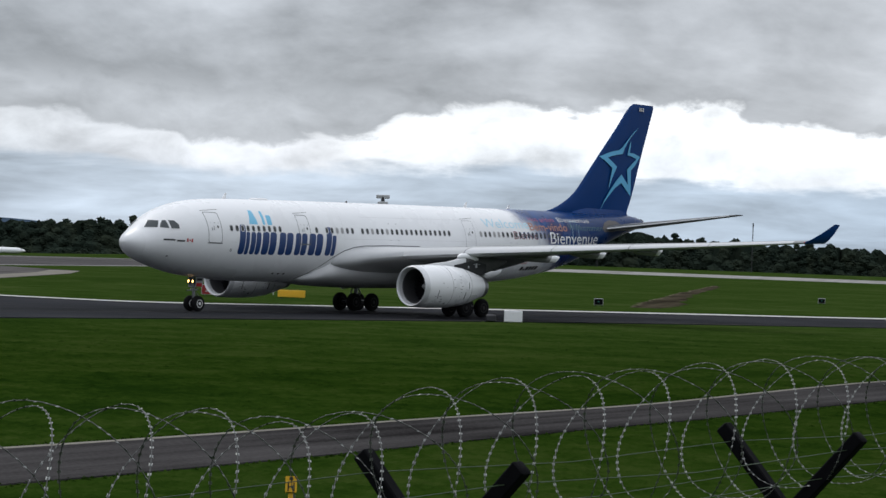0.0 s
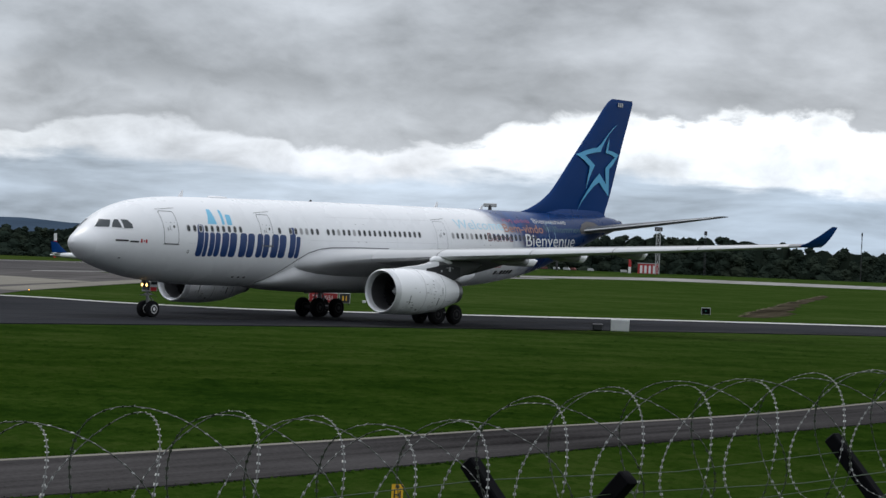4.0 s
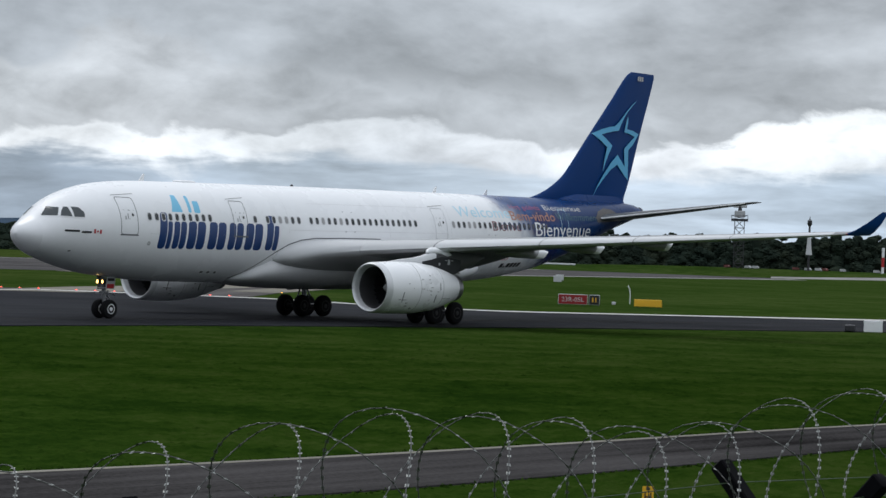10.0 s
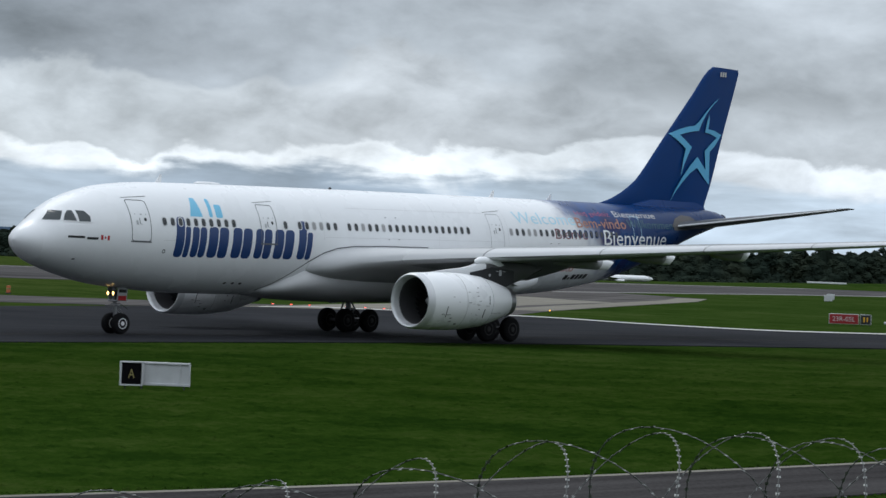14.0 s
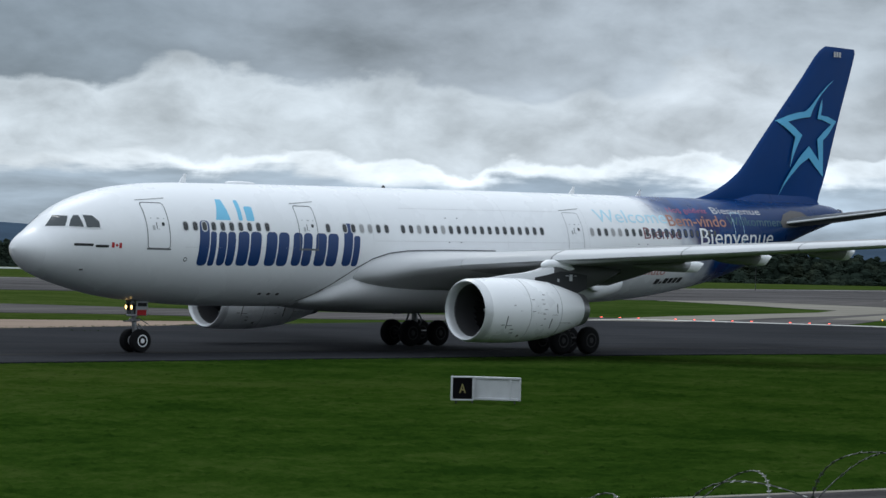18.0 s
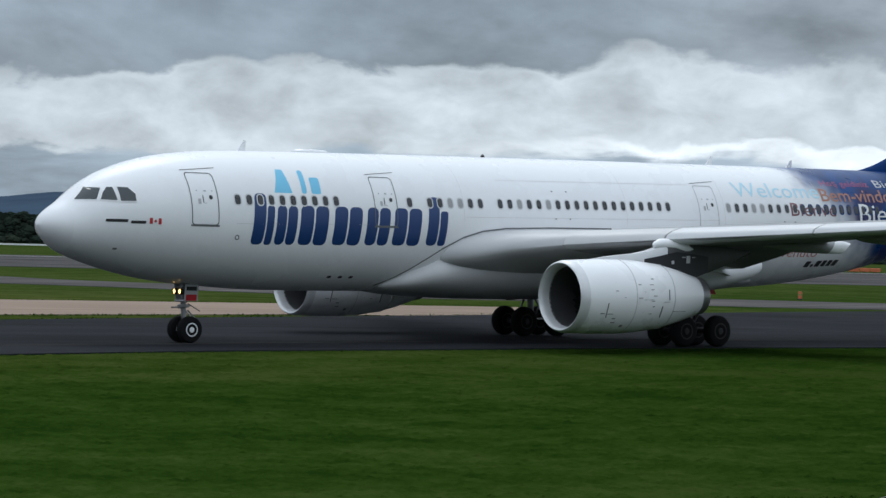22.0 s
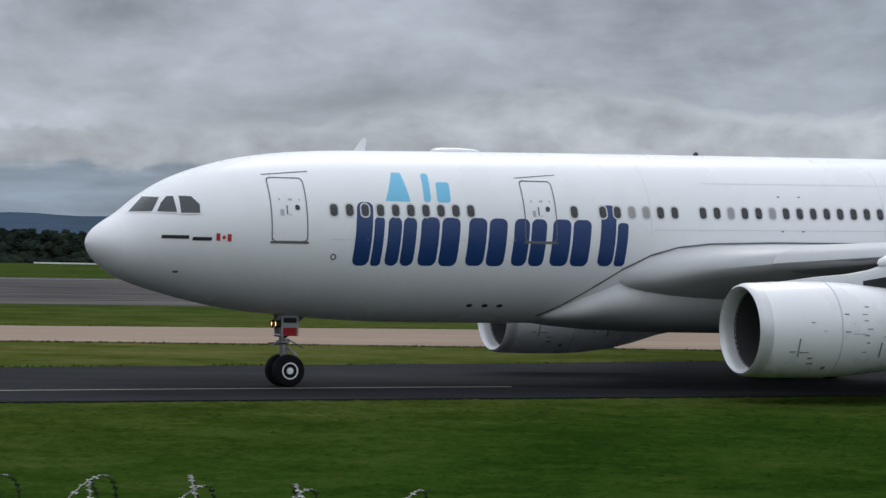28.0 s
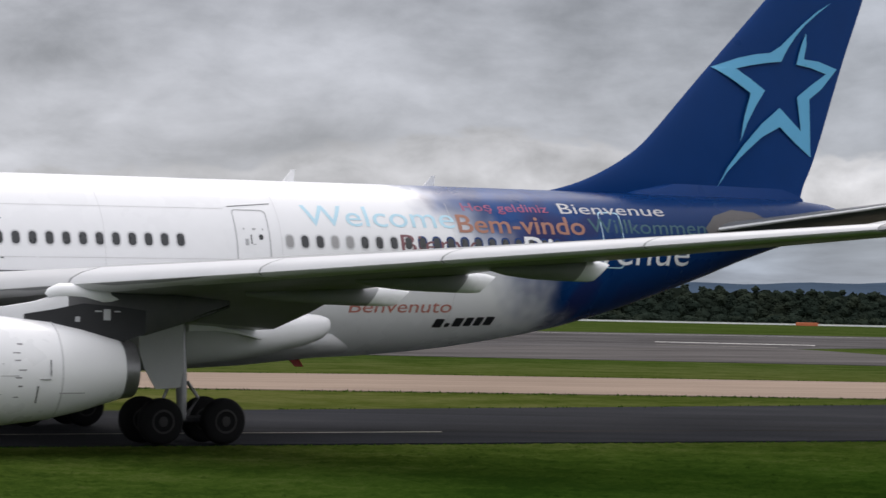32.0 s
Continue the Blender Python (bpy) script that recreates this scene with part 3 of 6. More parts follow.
def skin(x, z):
    """Half the fuselage's width at a place along it and a height."""
    a, b = TOP(x), LOW(x)
    return HALF(x) * math.sqrt(max(1 - ((z - (a + b) / 2) / ((a - b) / 2)) ** 2, 0.0))


def body_ring(x, n=48, grow=0.0):
    a, b, w = TOP(x), LOW(x), HALF(x)
    return [(x, (w + grow) * math.sin(2 * math.pi * k / n), (a + b) / 2 + ((a - b) / 2 + grow) * math.cos(2 * math.pi * k / n)) for k in range(n)]


def wrapped(name, polygons, mat, parent, label="", proud=0.008, step=0.12, side=-1):
    """Flat outlines, given as (x, z), laid on the fuselage's curved side."""
    bm = bmesh.new()
    for poly in polygons:
        bm.faces.new([bm.verts.new((x, 0, z)) for x, z in poly])
    bmesh.ops.triangulate(bm, faces=bm.faces[:])
    return lay_on_skin(name, bm, mat, parent, label, proud, step, side)


def lay_on_skin(name, bm, mat, parent, label="", proud=0.008, step=0.12, side=-1):
    lo, hi = min(v.co.z for v in bm.verts), max(v.co.z for v in bm.verts)
    for k in range(int(lo / step) + 1, int(hi / step) + 1):
        bmesh.ops.bisect_plane(bm, geom=bm.verts[:] + bm.edges[:] + bm.faces[:], plane_co=(0, 0, k * step), plane_no=(0, 0, 1))
    lo, hi = min(v.co.x for v in bm.verts), max(v.co.x for v in bm.verts)
    across = 0.1 if lo < 5 else 0.6
    for k in range(int(lo / across) + 1, int(hi / across) + 1):
        bmesh.ops.bisect_plane(bm, geom=bm.verts[:] + bm.edges[:] + bm.faces[:], plane_co=(k * across, 0, 0), plane_no=(1, 0, 0))
    for v in bm.verts:
        v.co.y = side * (skin(v.co.x, v.co.z) + proud)
    me = bpy.data.meshes.new(name)
    bm.to_mesh(me)
    bm.free()
    return part(name, me, mat, parent, label)


def rounded(x0, z0, x1, z1, r, lean=0.0, n=4):
    """A rounded, leaning rectangle as an outline."""
    r = min(r, abs(x1 - x0) / 2.01, abs(z1 - z0) / 2.01)
    pts = []
    for cx, cz, a in ((x1 - r, z0 + r, -90), (x1 - r, z1 - r, 0), (x0 + r, z1 - r, 90), (x0 + r, z0 + r, 180)):
        for k in range(n + 1):
            b = radians(a + 90 * k / n)
            x, z = cx + r * math.cos(b), cz + r * math.sin(b)
            pts.append((x + lean * (z - z0), z))
    return pts


def frame_of(outer, inner):
    """A band between two outlines with as many corners."""
    n = len(outer)
    return [[outer[k], outer[(k + 1) % n], inner[(k + 1) % n], inner[k]] for k in range(n)]


def lettering(name, text, x0, z0, x1, z1, mat, parent, label="", slope=0.0155, weight=0.0):
    """Built-in type, fitted into a box on the fuselage's side."""
    cu = bpy.data.curves.new(name, "FONT")
    cu.body, cu.resolution_u, cu.offset = text, 3, weight
    ob = new(name, cu)
    dg = bpy.context.evaluated_depsgraph_get()
    bm = bmesh.new()
    bm.from_mesh(ob.evaluated_get(dg).to_mesh())
    bpy.data.objects.remove(ob)
    xs, ys = [v.co.x for v in bm.verts], [v.co.y for v in bm.verts]
    for v in bm.verts:
        u, w = (v.co.x - min(xs)) / (max(xs) - min(xs)), (v.co.y - min(ys)) / (max(ys) - min(ys))
        v.co = (x0 + u * (x1 - x0), 0, z0 + w * (z1 - z0) + slope * u * (x1 - x0))
    return lay_on_skin(name, bm, mat, parent, label)


def foil(chord, thick, n=14, under=0.9):
    """Section of a wing as (along the chord, up), leading edge first and last."""
    pts = []
    for k in range(2 * n):
        s = k / n
        up = s <= 1
        u = (1 - math.cos(math.pi * (s if up else 2 - s))) / 2
        t = 5 * thick * (0.2969 * math.sqrt(u) - 0.126 * u - 0.3516 * u * u + 0.2843 * u**3 - 0.1036 * u**4)
        pts.append((u * chord, (t * (2.0 - under) if up else -t * under) + 0.02 * chord * 4 * u * (1 - u) * 0.4))
    return pts


def flying_surface(name, stations, mat, parent, label="", upright=False, wash=0.0, under=0.9, droop=None):
    """A tapered foil through its stations; droop lowers the trailing edge along the span."""
    g, rings = Geo(), []
    for x, y, z, c, t in stations:
        ring = []
        for a, b in foil(c, t * c, 14, under):
            lift = a * math.tan(radians(wash)) * min(max((abs(y) - 4.2) / 9, 0), 1) - (droop(abs(y)) * (a / c) ** 1.5 if droop else 0)
            ring.append((x + a, y + b, z) if upright else (x + a, y, z + b + lift))
        rings.append(ring)
    g.loft(rings)
    return part(name, g, mat, parent, label, 50)


def build_wheel(parent, name, x, y, r, w, hub):
    wheel = thing(name, "", "")
    wheel.parent = parent
    wheel.matrix_basis = pose(x, y, r)
    turn = Matrix.Rotation(radians(90), 4, "Z")
    g = Geo()
    g.lathe([(-w / 2, r * 0.5), (-w / 2, r * 0.8), (-w * 0.42, r * 0.93), (-w * 0.25, r * 0.99), (-w * 0.1, r), (-w * 0.09, r * 0.985), (-w * 0.07, r), (w * 0.07, r), (w * 0.09, r * 0.985), (w * 0.1, r), (w * 0.25, r * 0.99), (w * 0.42, r * 0.93), (w / 2, r * 0.8), (w / 2, r * 0.5)], turn, 32)
    part("tyre", g, RUBBER, wheel)
    for s in (-1, 1):
        g = Geo().lathe([(s * (w / 2 - 0.02), r * 0.5), (s * (w / 2 + 0.01), r * 0.52), (s * (w / 2 + 0.015), r * 0.44), (s * (w / 2 - 0.05), r * 0.4), (s * (w / 2 - 0.05), r * 0.24), (s * (w / 2 + 0.02), r * 0.2), (s * (w / 2 + 0.03), r * 0.05)], turn, 24)
        part("rim", g, hub, wheel, "worn metal rim")
    return wheel


def build_engine(plane, s):
    """A turbofan in its long cowl, s = -1 on the near wing."""
    at = pose(18.08, s * 9.37, 2.19, 0, -0.6, s * 1.2 if s < 0 else 1.2)
    cowl = part("engine_cowl", Geo().lathe([(0.38, 1.2), (0.42, 1.44), (0.8, 1.46), (1.5, 1.485), (2.6, 1.495), (3.6, 1.46), (4.8, 1.33), (5.8, 1.12), (6.6, 0.9), (6.9, 0.82), (6.9, 0.78), (6.2, 0.72)], at, 48, (False, False)), WHITE, plane, "white long engine cowl with panel joints")
    part("intake_lip", Geo().lathe([(0.42, 1.442), (0.22, 1.435), (0.06, 1.39), (0.0, 1.33), (0.05, 1.27), (0.2, 1.22), (0.5, 1.2)], at, 48, (False, False)), SILVER, cowl, "bare metal intake lip")
    part("intake_duct", Geo().lathe([(0.45, 1.2), (0.9, 1.22), (1.5, 1.24), (2.0, 1.24)], at, 40, (False, False)), DUCT, cowl, "dark grey intake duct")
    # disc closing the duct, the intake's darkness painted on as black
    part("fan_backing", Geo().lathe([(2.0, 1.24), (2.05, 0.3)], at, 40, (False, False)), BLACK, cowl, "black disc in place of the dark behind the fan")
    for k in range(26):
        a = 2 * math.pi * k / 26
        ring = []
        for r, tw in ((0.3, 0.25), (0.8, 0.55), (1.17, 0.85)):
            c, sn = math.cos(a), math.sin(a)
            h = 0.13 + 0.06 * r
            ring.append([(1.75 - h * math.cos(tw), r * c - h * math.sin(tw) * sn, r * sn + h * math.sin(tw) * c), (1.75 + h * math.cos(tw), r * c + h * math.sin(tw) * sn, r * sn - h * math.sin(tw) * c), (1.77 + h * math.cos(tw), r * c + h * math.sin(tw) * sn, r * sn - h * math.sin(tw) * c + 0.01), (1.77 - h * math.cos(tw), r * c - h * math.sin(tw) * sn, r * sn + h * math.sin(tw) * c + 0.01)])
        part("fan_blade", Geo().loft([[at @ Vector(p) for p in r] for r in ring]), BLACK, cowl, "dark fan blade")
    part("spinner", Geo().lathe([(1.15, 0.01), (1.25, 0.1), (1.45, 0.22), (1.7, 0.31), (1.85, 0.32)], at, 24), GREY, cowl, "grey spinner")
    part("exhaust_nozzle", Geo().lathe([(6.6, 0.87), (6.85, 0.815), (7.1, 0.785), (7.32, 0.755), (7.32, 0.72), (6.7, 0.68)], at, 40, (False, False)), STEEL, cowl, "dull metal exhaust nozzle")
    part("exhaust_cone", Geo().lathe([(6.3, 0.4), (7.0, 0.3), (7.35, 0.1), (7.4, 0.01)], at, 24), STEEL, cowl, "dull metal exhaust cone")
    # joints, latches and a drain panel on the cowl's outer side
    for along, radius in ((2.75, 1.5), (4.9, 1.325)):
        g = Geo()
        g.lathe([(along, radius - 0.02), (along, radius + 0.004), (along + 0.03, radius + 0.003), (along + 0.03, radius - 0.02)], at, 48)
        part("cowl_joint", g, JOINT, cowl, "grey cowl joint")
    for along, deg, w, h in ((1.3, 200, 0.03, 0.6), (1.5, 206, 0.3, 0.03), (3.05, 150, 0.18, 0.05), (3.1, 172, 0.26, 0.04), (3.0, 190, 0.16, 0.04), (3.1, 203, 0.22, 0.05), (3.7, 150, 0.18, 0.04), (3.75, 178, 0.2, 0.03), (3.7, 195, 0.12, 0.04), (1.75, 170, 0.12, 0.03), (1.8, 222, 0.2, 0.05), (2.35, 230, 0.14, 0.14), (4.2, 205, 0.03, 0.5), (2.95, 160, 0.14, 0.03), (2.95, 181, 0.2, 0.03), (3.05, 212, 0.16, 0.03), (3.6, 160, 0.2, 0.03), (3.62, 168, 0.16, 0.03), (3.62, 186, 0.22, 0.03), (3.6, 207, 0.14, 0.03), (3.35, 184, 0.62, 0.012), (4.55, 176, 0.02, 0.42), (4.4, 188, 0.3, 0.014), (5.2, 205, 0.7, 0.014), (1.1, 205, 0.2, 0.03), (1.75, 214, 0.16, 0.05), (2.15, 180, 0.1, 0.02)):
        rr = 1.497 if along < 3 else 1.47 - 0.06 * max(along - 3.4, 0)
        q = pose(along, 0, 0) @ Matrix.Rotation(radians(deg), 4, "X") @ pose(0, rr - 0.012, 0)
        part("cowl_mark", Geo().box((w, 0.03, h), at @ q), COWL_LINE, cowl)
    strake = Geo().loft([[(19.2, s * 9.37 - s * 1.1, 3.25), (19.25, s * 9.37 - s * 1.1, 3.22), (20.6, s * 9.37 - s * 1.1, 3.3), (20.6, s * 9.37 - s * 1.1, 3.34)], [(19.8, s * 9.37 - s * 1.35, 3.55), (19.8, s * 9.37 - s * 1.35, 3.53), (20.6, s * 9.37 - s * 1.38, 3.6), (20.6, s * 9.37 - s * 1.38, 3.62)]])
    part("cowl_strake", strake, WHITE, cowl)
    rings = []
    for x, lo, hi, w in ((19.5, 3.55, 3.68, 0.04), (20.0, 3.55, 3.74, 0.14), (20.8, 3.5, 3.84, 0.24), (21.9, 3.45, 3.94, 0.3), (22.7, 3.4, 4.08, 0.32), (23.5, 3.3, 4.32, 0.32), (24.6, 3.1, 4.45, 0.3), (25.8, 3.2, 4.4, 0.26), (27.2, 3.6, 4.3, 0.16), (28.4, 4.0, 4.2, 0.04)):
        rings.append([(x, s * 9.37 - w * 0.7, lo), (x, s * 9.37 + w * 0.7, lo), (x, s * 9.37 + w, lo + 0.1), (x, s * 9.37 + w, hi - 0.16), (x, s * 9.37 + w * 0.6, hi), (x, s * 9.37 - w * 0.6, hi), (x, s * 9.37 - w, hi - 0.16), (x, s * 9.37 - w, lo + 0.1)])
    pylon = part("engine_pylon", Geo().loft(rings[:6]), PALE, plane, "pale grey engine pylon")
    # aft half in a darker colour that carries the wing's shade
    part("pylon_tail", Geo().loft(rings[5:]), PYLON_SHADE, pylon, "aft end of the pylon, underwing shade in its dark grey")
    part("pylon_bump", Geo().loft([[(x, s * 9.4 + r * math.sin(a), z + r * 0.85 * math.cos(a)) for a in (2 * math.pi * k / 16 for k in range(16))] for x, z, r in ((22.95, 4.3, 0.03), (23.05, 4.32, 0.16), (23.3, 4.36, 0.25), (23.8, 4.34, 0.3), (24.5, 4.22, 0.32), (25.4, 4.12, 0.2), (26.0, 4.1, 0.05))]), WHITE, pylon, "rounded white fairing under the leading edge")
    rings = [[(x, s * 9.37 + s * w, lo), (x, s * 9.37 - s * 0.02, lo), (x, s * 9.37 - s * 0.02, hi), (x, s * 9.37 + s * w, hi)] for x, lo, hi, w in ((22.25, 3.6, 3.74, 0.33), (23.1, 3.42, 3.88, 0.36), (23.9, 3.28, 4.05, 0.37), (25.0, 3.0, 3.97, 0.36), (25.75, 3.25, 3.88, 0.33), (25.8, 3.3, 3.84, 0.2))]
    panel = part("pylon_panel", Geo().loft(rings), PYLON_DARK, pylon, "dark bare pylon panel")
    for x, z, w, h in ((23.75, 3.62, 0.14, 0.14), (24.6, 3.75, 0.2, 0.3), (24.35, 3.84, 0.2, 0.04), (24.9, 3.84, 0.18, 0.04)):
        part("panel_plate", Geo().box((w, 0.03, h), pose(x, s * 9.74, z), 0.01), GREY, panel, "small grey plate")


def build_gear(plane):
    nose = Geo()
    nose.tube([(6.67, 0, 0.5), (6.6, 0, 1.3), (6.5, 0, 2.5)], 0.11, 12).tube([(6.67, -0.3, 0.525), (6.67, 0.3, 0.525)], 0.09, 10)
    nose.tube([(6.5, 0, 1.6), (7.4, 0, 2.4)], 0.06, 8).tube([(6.55, 0, 1.0), (6.85, 0, 0.8), (6.67, 0, 0.6)], 0.045, 8)
    nose.tube([(6.45, -0.35, 1.65), (6.45, 0.35, 1.65)], 0.05, 8).box((0.3, 0.5, 0.12), pose(6.6, 0, 1.45), 0.03)
    part("nose_gear_leg", nose, STEEL, plane, "steel nose gear leg")
    for s in (-1, 1):
        door = part("nose_gear_door", Geo().box((0.56, 0.05, 0.68), pose(6.68, s * 0.42, 1.98, s * -8, 0, s * 14), 0.02), GREY, plane, "grey nose gear door")
        part("door_stripe", Geo().box((0.44, 0.012, 0.24), pose(6.68, s * 0.42, 1.98, s * -8, 0, s * 14) @ pose(0, s * 0.032, -0.19)), RED, door, "red lower panel")
        part("door_number_bar", Geo().box((0.42, 0.012, 0.16), pose(6.68, s * 0.42, 1.98, s * -8, 0, s * 14) @ pose(0, s * 0.032, 0.17)), BLACK, door, "dark number bar")
    for k, s in enumerate((-1, 1)):
        build_wheel(plane, "nose_wheel", 6.67, s * 0.36, 0.525, 0.38, WHITE)
        lamp = part("nose_gear_light", Geo().lathe([(6.3, 0.01), (6.29, 0.06), (6.3, 0.105), (6.34, 0.1)], pose(0, s * 0.2, 2.02), 16), WARM_LIGHT, plane, "lit warm landing light")
        part("light_housing", Geo().lathe([(6.32, 0.105), (6.25, 0.11), (6.24, 0.125), (6.4, 0.125), (6.5, 0.07)], pose(0, s * 0.2, 2.02), 16, (False, True)), DARK_METAL, lamp)
    part("light_bracket", Geo().box((0.1, 0.6, 0.3), pose(6.5, 0, 2.05), 0.02).box((0.25, 0.3, 0.35), pose(6.62, 0, 1.75), 0.05), SEAL, plane, "brown-stained light bracket")
    links = Geo()
    links.tube([(6.72, -0.12, 1.28), (7.05, -0.1, 1.0), (6.74, -0.1, 0.72)], 0.035, 6).tube([(6.72, 0.12, 1.28), (7.05, 0.1, 1.0), (6.74, 0.1, 0.72)], 0.035, 6)
    links.tube([(6.2, -0.28, 1.38), (6.62, 0, 1.4), (6.2, 0.28, 1.38)], 0.035, 6).tube([(6.66, -0.2, 1.55), (7.2, -0.25, 1.25)], 0.02, 5)
    part("torque_link", links, STEEL, plane, "steel torque links and steering arms")
    for s in (-1, 1):
        leg = Geo()
        leg.tube([(28.85, s * 5.34, 0.68), (28.8, s * 5.34, 2.0), (28.7, s * 5.2, 4.0)], [0.14, 0.17, 0.2], 14)
        leg.tube([(28.8, s * 5.3, 2.0), (28.7, s * 3.4, 3.6)], 0.09, 10).tube([(29.0, s * 5.34, 1.8), (29.35, s * 5.34, 1.35), (29.0, s * 5.34, 0.8)], 0.06, 8)
        leg.tube([(28.5, s * 5.34, 1.9), (28.2, s * 5.34, 1.2), (27.9, s * 5.34, 0.8)], 0.05, 8)
        part("main_gear_leg", leg, STEEL, plane, "steel main gear leg")
        bogie = Geo().box((2.1, 0.2, 0.24), pose(28.85, s * 5.34, 0.7), 0.06)
        for dx in (-0.99, 0.99):
            bogie.tube([(28.85 + dx, s * 4.6, 0.68), (28.85 + dx, s * 6.08, 0.68)], 0.1, 10)
        part("bogie_beam", bogie, DARK_METAL, plane, "dark bogie beam")
        door = Geo().loft([[(27.78, s * 5.82, 1.6), (28.55, s * 5.82, 1.66), (28.55, s * 5.87, 1.66), (27.78, s * 5.87, 1.6)], [(27.4, s * 5.84, 2.2), (28.62, s * 5.84, 2.2), (28.62, s * 5.89, 2.2), (27.4, s * 5.89, 2.2)], [(27.25, s * 5.8, 2.7), (28.62, s * 5.8, 2.7), (28.62, s * 5.85, 2.7), (27.25, s * 5.85, 2.7)], [(27.2, s * 5.7, 3.9), (28.65, s * 5.7, 3.9), (28.65, s * 5.75, 3.9), (27.2, s * 5.75, 3.9)]])
        part("main_gear_door", door, PALE, plane, "pale grey main gear door")
        for dx in (-0.99, 0.99):
            for dy in (-0.7, 0.7):
                build_wheel(plane, "main_wheel", 28.85 + dx, s * 5.34 + dy, 0.68, 0.46, HUB)


def build_plane():
    plane = thing("airliner", "white twin-engined wide-body airliner with a dark blue tail, taxiing", "aircraft")
    g = Geo()
    xs = [0.9, 1.0, 1.1, 1.25, 1.4, 1.6, 1.8, 2, 2.25, 2.5, 2.75, 3, 3.3, 3.6, 4, 4.5, 5, 5.5, 6, 6.5, 7, 7.7, 8.5] + [10 + 2 * k for k in range(14)] + [37.5, 39, 40.5, 42, 43.5, 45, 46.5, 48, 49.5, 51, 52.5, 54, 55.5, 56.6, 57.2, 57.5]
    g.loft([body_ring(x) for x in xs])
    body = part("fuselage", g, PAINT, plane, "white fuselage fading to dark blue aft")
    part("radome", Geo().loft([body_ring(x, 48) for x in (0.004, 0.03, 0.08, 0.16, 0.28, 0.45, 0.65, 0.9)]), WHITE, plane, "white nose radome")
    # belly fairing at the wing roots
    rings = []
    for x, lo, hi, w in ((14.9, 2.3, 2.5, 0.7), (15.4, 2.1, 2.75, 1.5), (16.2, 2.0, 3.25, 2.25), (17.4, 1.9, 4.0, 2.66), (18.8, 1.85, 4.55, 2.76), (20.2, 1.82, 4.8, 2.8), (23, 1.8, 4.9, 2.84), (27, 1.85, 4.9, 2.84), (30.5, 2.0, 4.7, 2.78), (33, 2.15, 4.3, 2.7), (35.5, 2.4, 3.7, 2.0), (37.2, 2.6, 3.1, 0.9)):
        mid, hh = (lo + hi) / 2, (hi - lo) / 2
        rings.append([(x, w * math.copysign(abs(math.sin(a)) ** 0.92, math.sin(a)), mid + hh * math.copysign(abs(math.cos(a)) ** 0.92, math.cos(a))) for a in (2 * math.pi * k / 40 for k in range(40))])
    part("belly_fairing", Geo().loft(rings), FAIRING, plane, "pale grey belly fairing")
    edge = [(15.0, 2.34), (15.7, 2.75), (16.5, 3.3), (17.4, 3.9), (18.4, 4.4), (19.4, 4.68), (20.6, 4.82), (23, 4.9), (26.5, 4.94)]
    wrapped("fairing_edge", [[edge[k], edge[k + 1], (edge[k + 1][0], edge[k + 1][1] + 0.055), (edge[k][0] - 0.03, edge[k][1] + 0.055)] for k in range(len(edge) - 1)], LINE, plane, "dark joint round the wing root", 0.012)
    lip = Geo().tube([(18.35, -3.02, 4.02), (19.0, -3.06, 4.32), (19.9, -3.08, 4.52), (21.2, -3.06, 4.62), (22.6, -3.02, 4.66)], 0.024, 6)
    part("root_seam", lip, LINE, plane, "dark seam on the wing-root fairing")
    # cockpit windows
    panes = ([(1.18, 5.5), (1.68, 5.99), (2.05, 5.97), (1.76, 5.52)], [(1.89, 5.52), (2.04, 5.78), (2.24, 6.0), (2.42, 6.01), (2.44, 5.5)], [(2.55, 5.48), (2.57, 6.02), (2.92, 6.01), (3.12, 5.76), (3.1, 5.49)])
    for s in (-1, 1):
        for pane in panes:
            c = (sum(p[0] for p in pane) / len(pane), sum(p[1] for p in pane) / len(pane))
            rim = [(c[0] + (x - c[0]) * 1.13, c[1] + (z - c[1]) * 1.13) for x, z in pane]
            w = wrapped("cockpit_window", [pane], GLASS, plane, "dark cockpit window", 0.03, 0.1, s)
            wrapped("window_frame", frame_of(rim, pane), WHITE, w, "", 0.026, 0.1, s)
    # cabin windows, near side
    row = [7.28 + 0.518 * k for k in range(10)] + [15.61] + [16.65 + 0.53 * k for k in range(6)] + [20.36 + 0.5288 * k for k in range(19)] + [33.58 + 0.53 * k for k in range(20)]
    shut = (13, 14, 19, 22, 36, 39, 40)
    for k, x in enumerate(row):
        z = 5.56 + 0.0155 * x
        w = wrapped("cabin_window", [rounded(x - 0.125, z - 0.19, x + 0.125, z + 0.19, 0.11)], SHUT if k in shut else CABIN, plane, "", 0.009)
        wrapped("window_surround", frame_of(rounded(x - 0.17, z - 0.24, x + 0.17, z + 0.24, 0.15), rounded(x - 0.125, z - 0.19, x + 0.125, z + 0.19, 0.11)), PALE if x < 38 else BLUE, w, "", 0.007)
    # passenger doors
    for x0, x1, z0, z1, ink in ((5.25, 6.42, 4.64, 6.68, LINE), (13.82, 14.97, 4.79, 6.8, LINE), (31.75, 32.92, 5.1, 7.04, PALE_LINE), (45.6, 46.5, 5.55, 7.45, PALE_BLUE)):
        door = wrapped("cabin_door", frame_of(rounded(x0, z0, x1, z1, 0.14), rounded(x0 + 0.035, z0 + 0.035, x1 - 0.035, z1 - 0.035, 0.12)), ink, plane, "closed cabin door with a thin dark outline", 0.007)
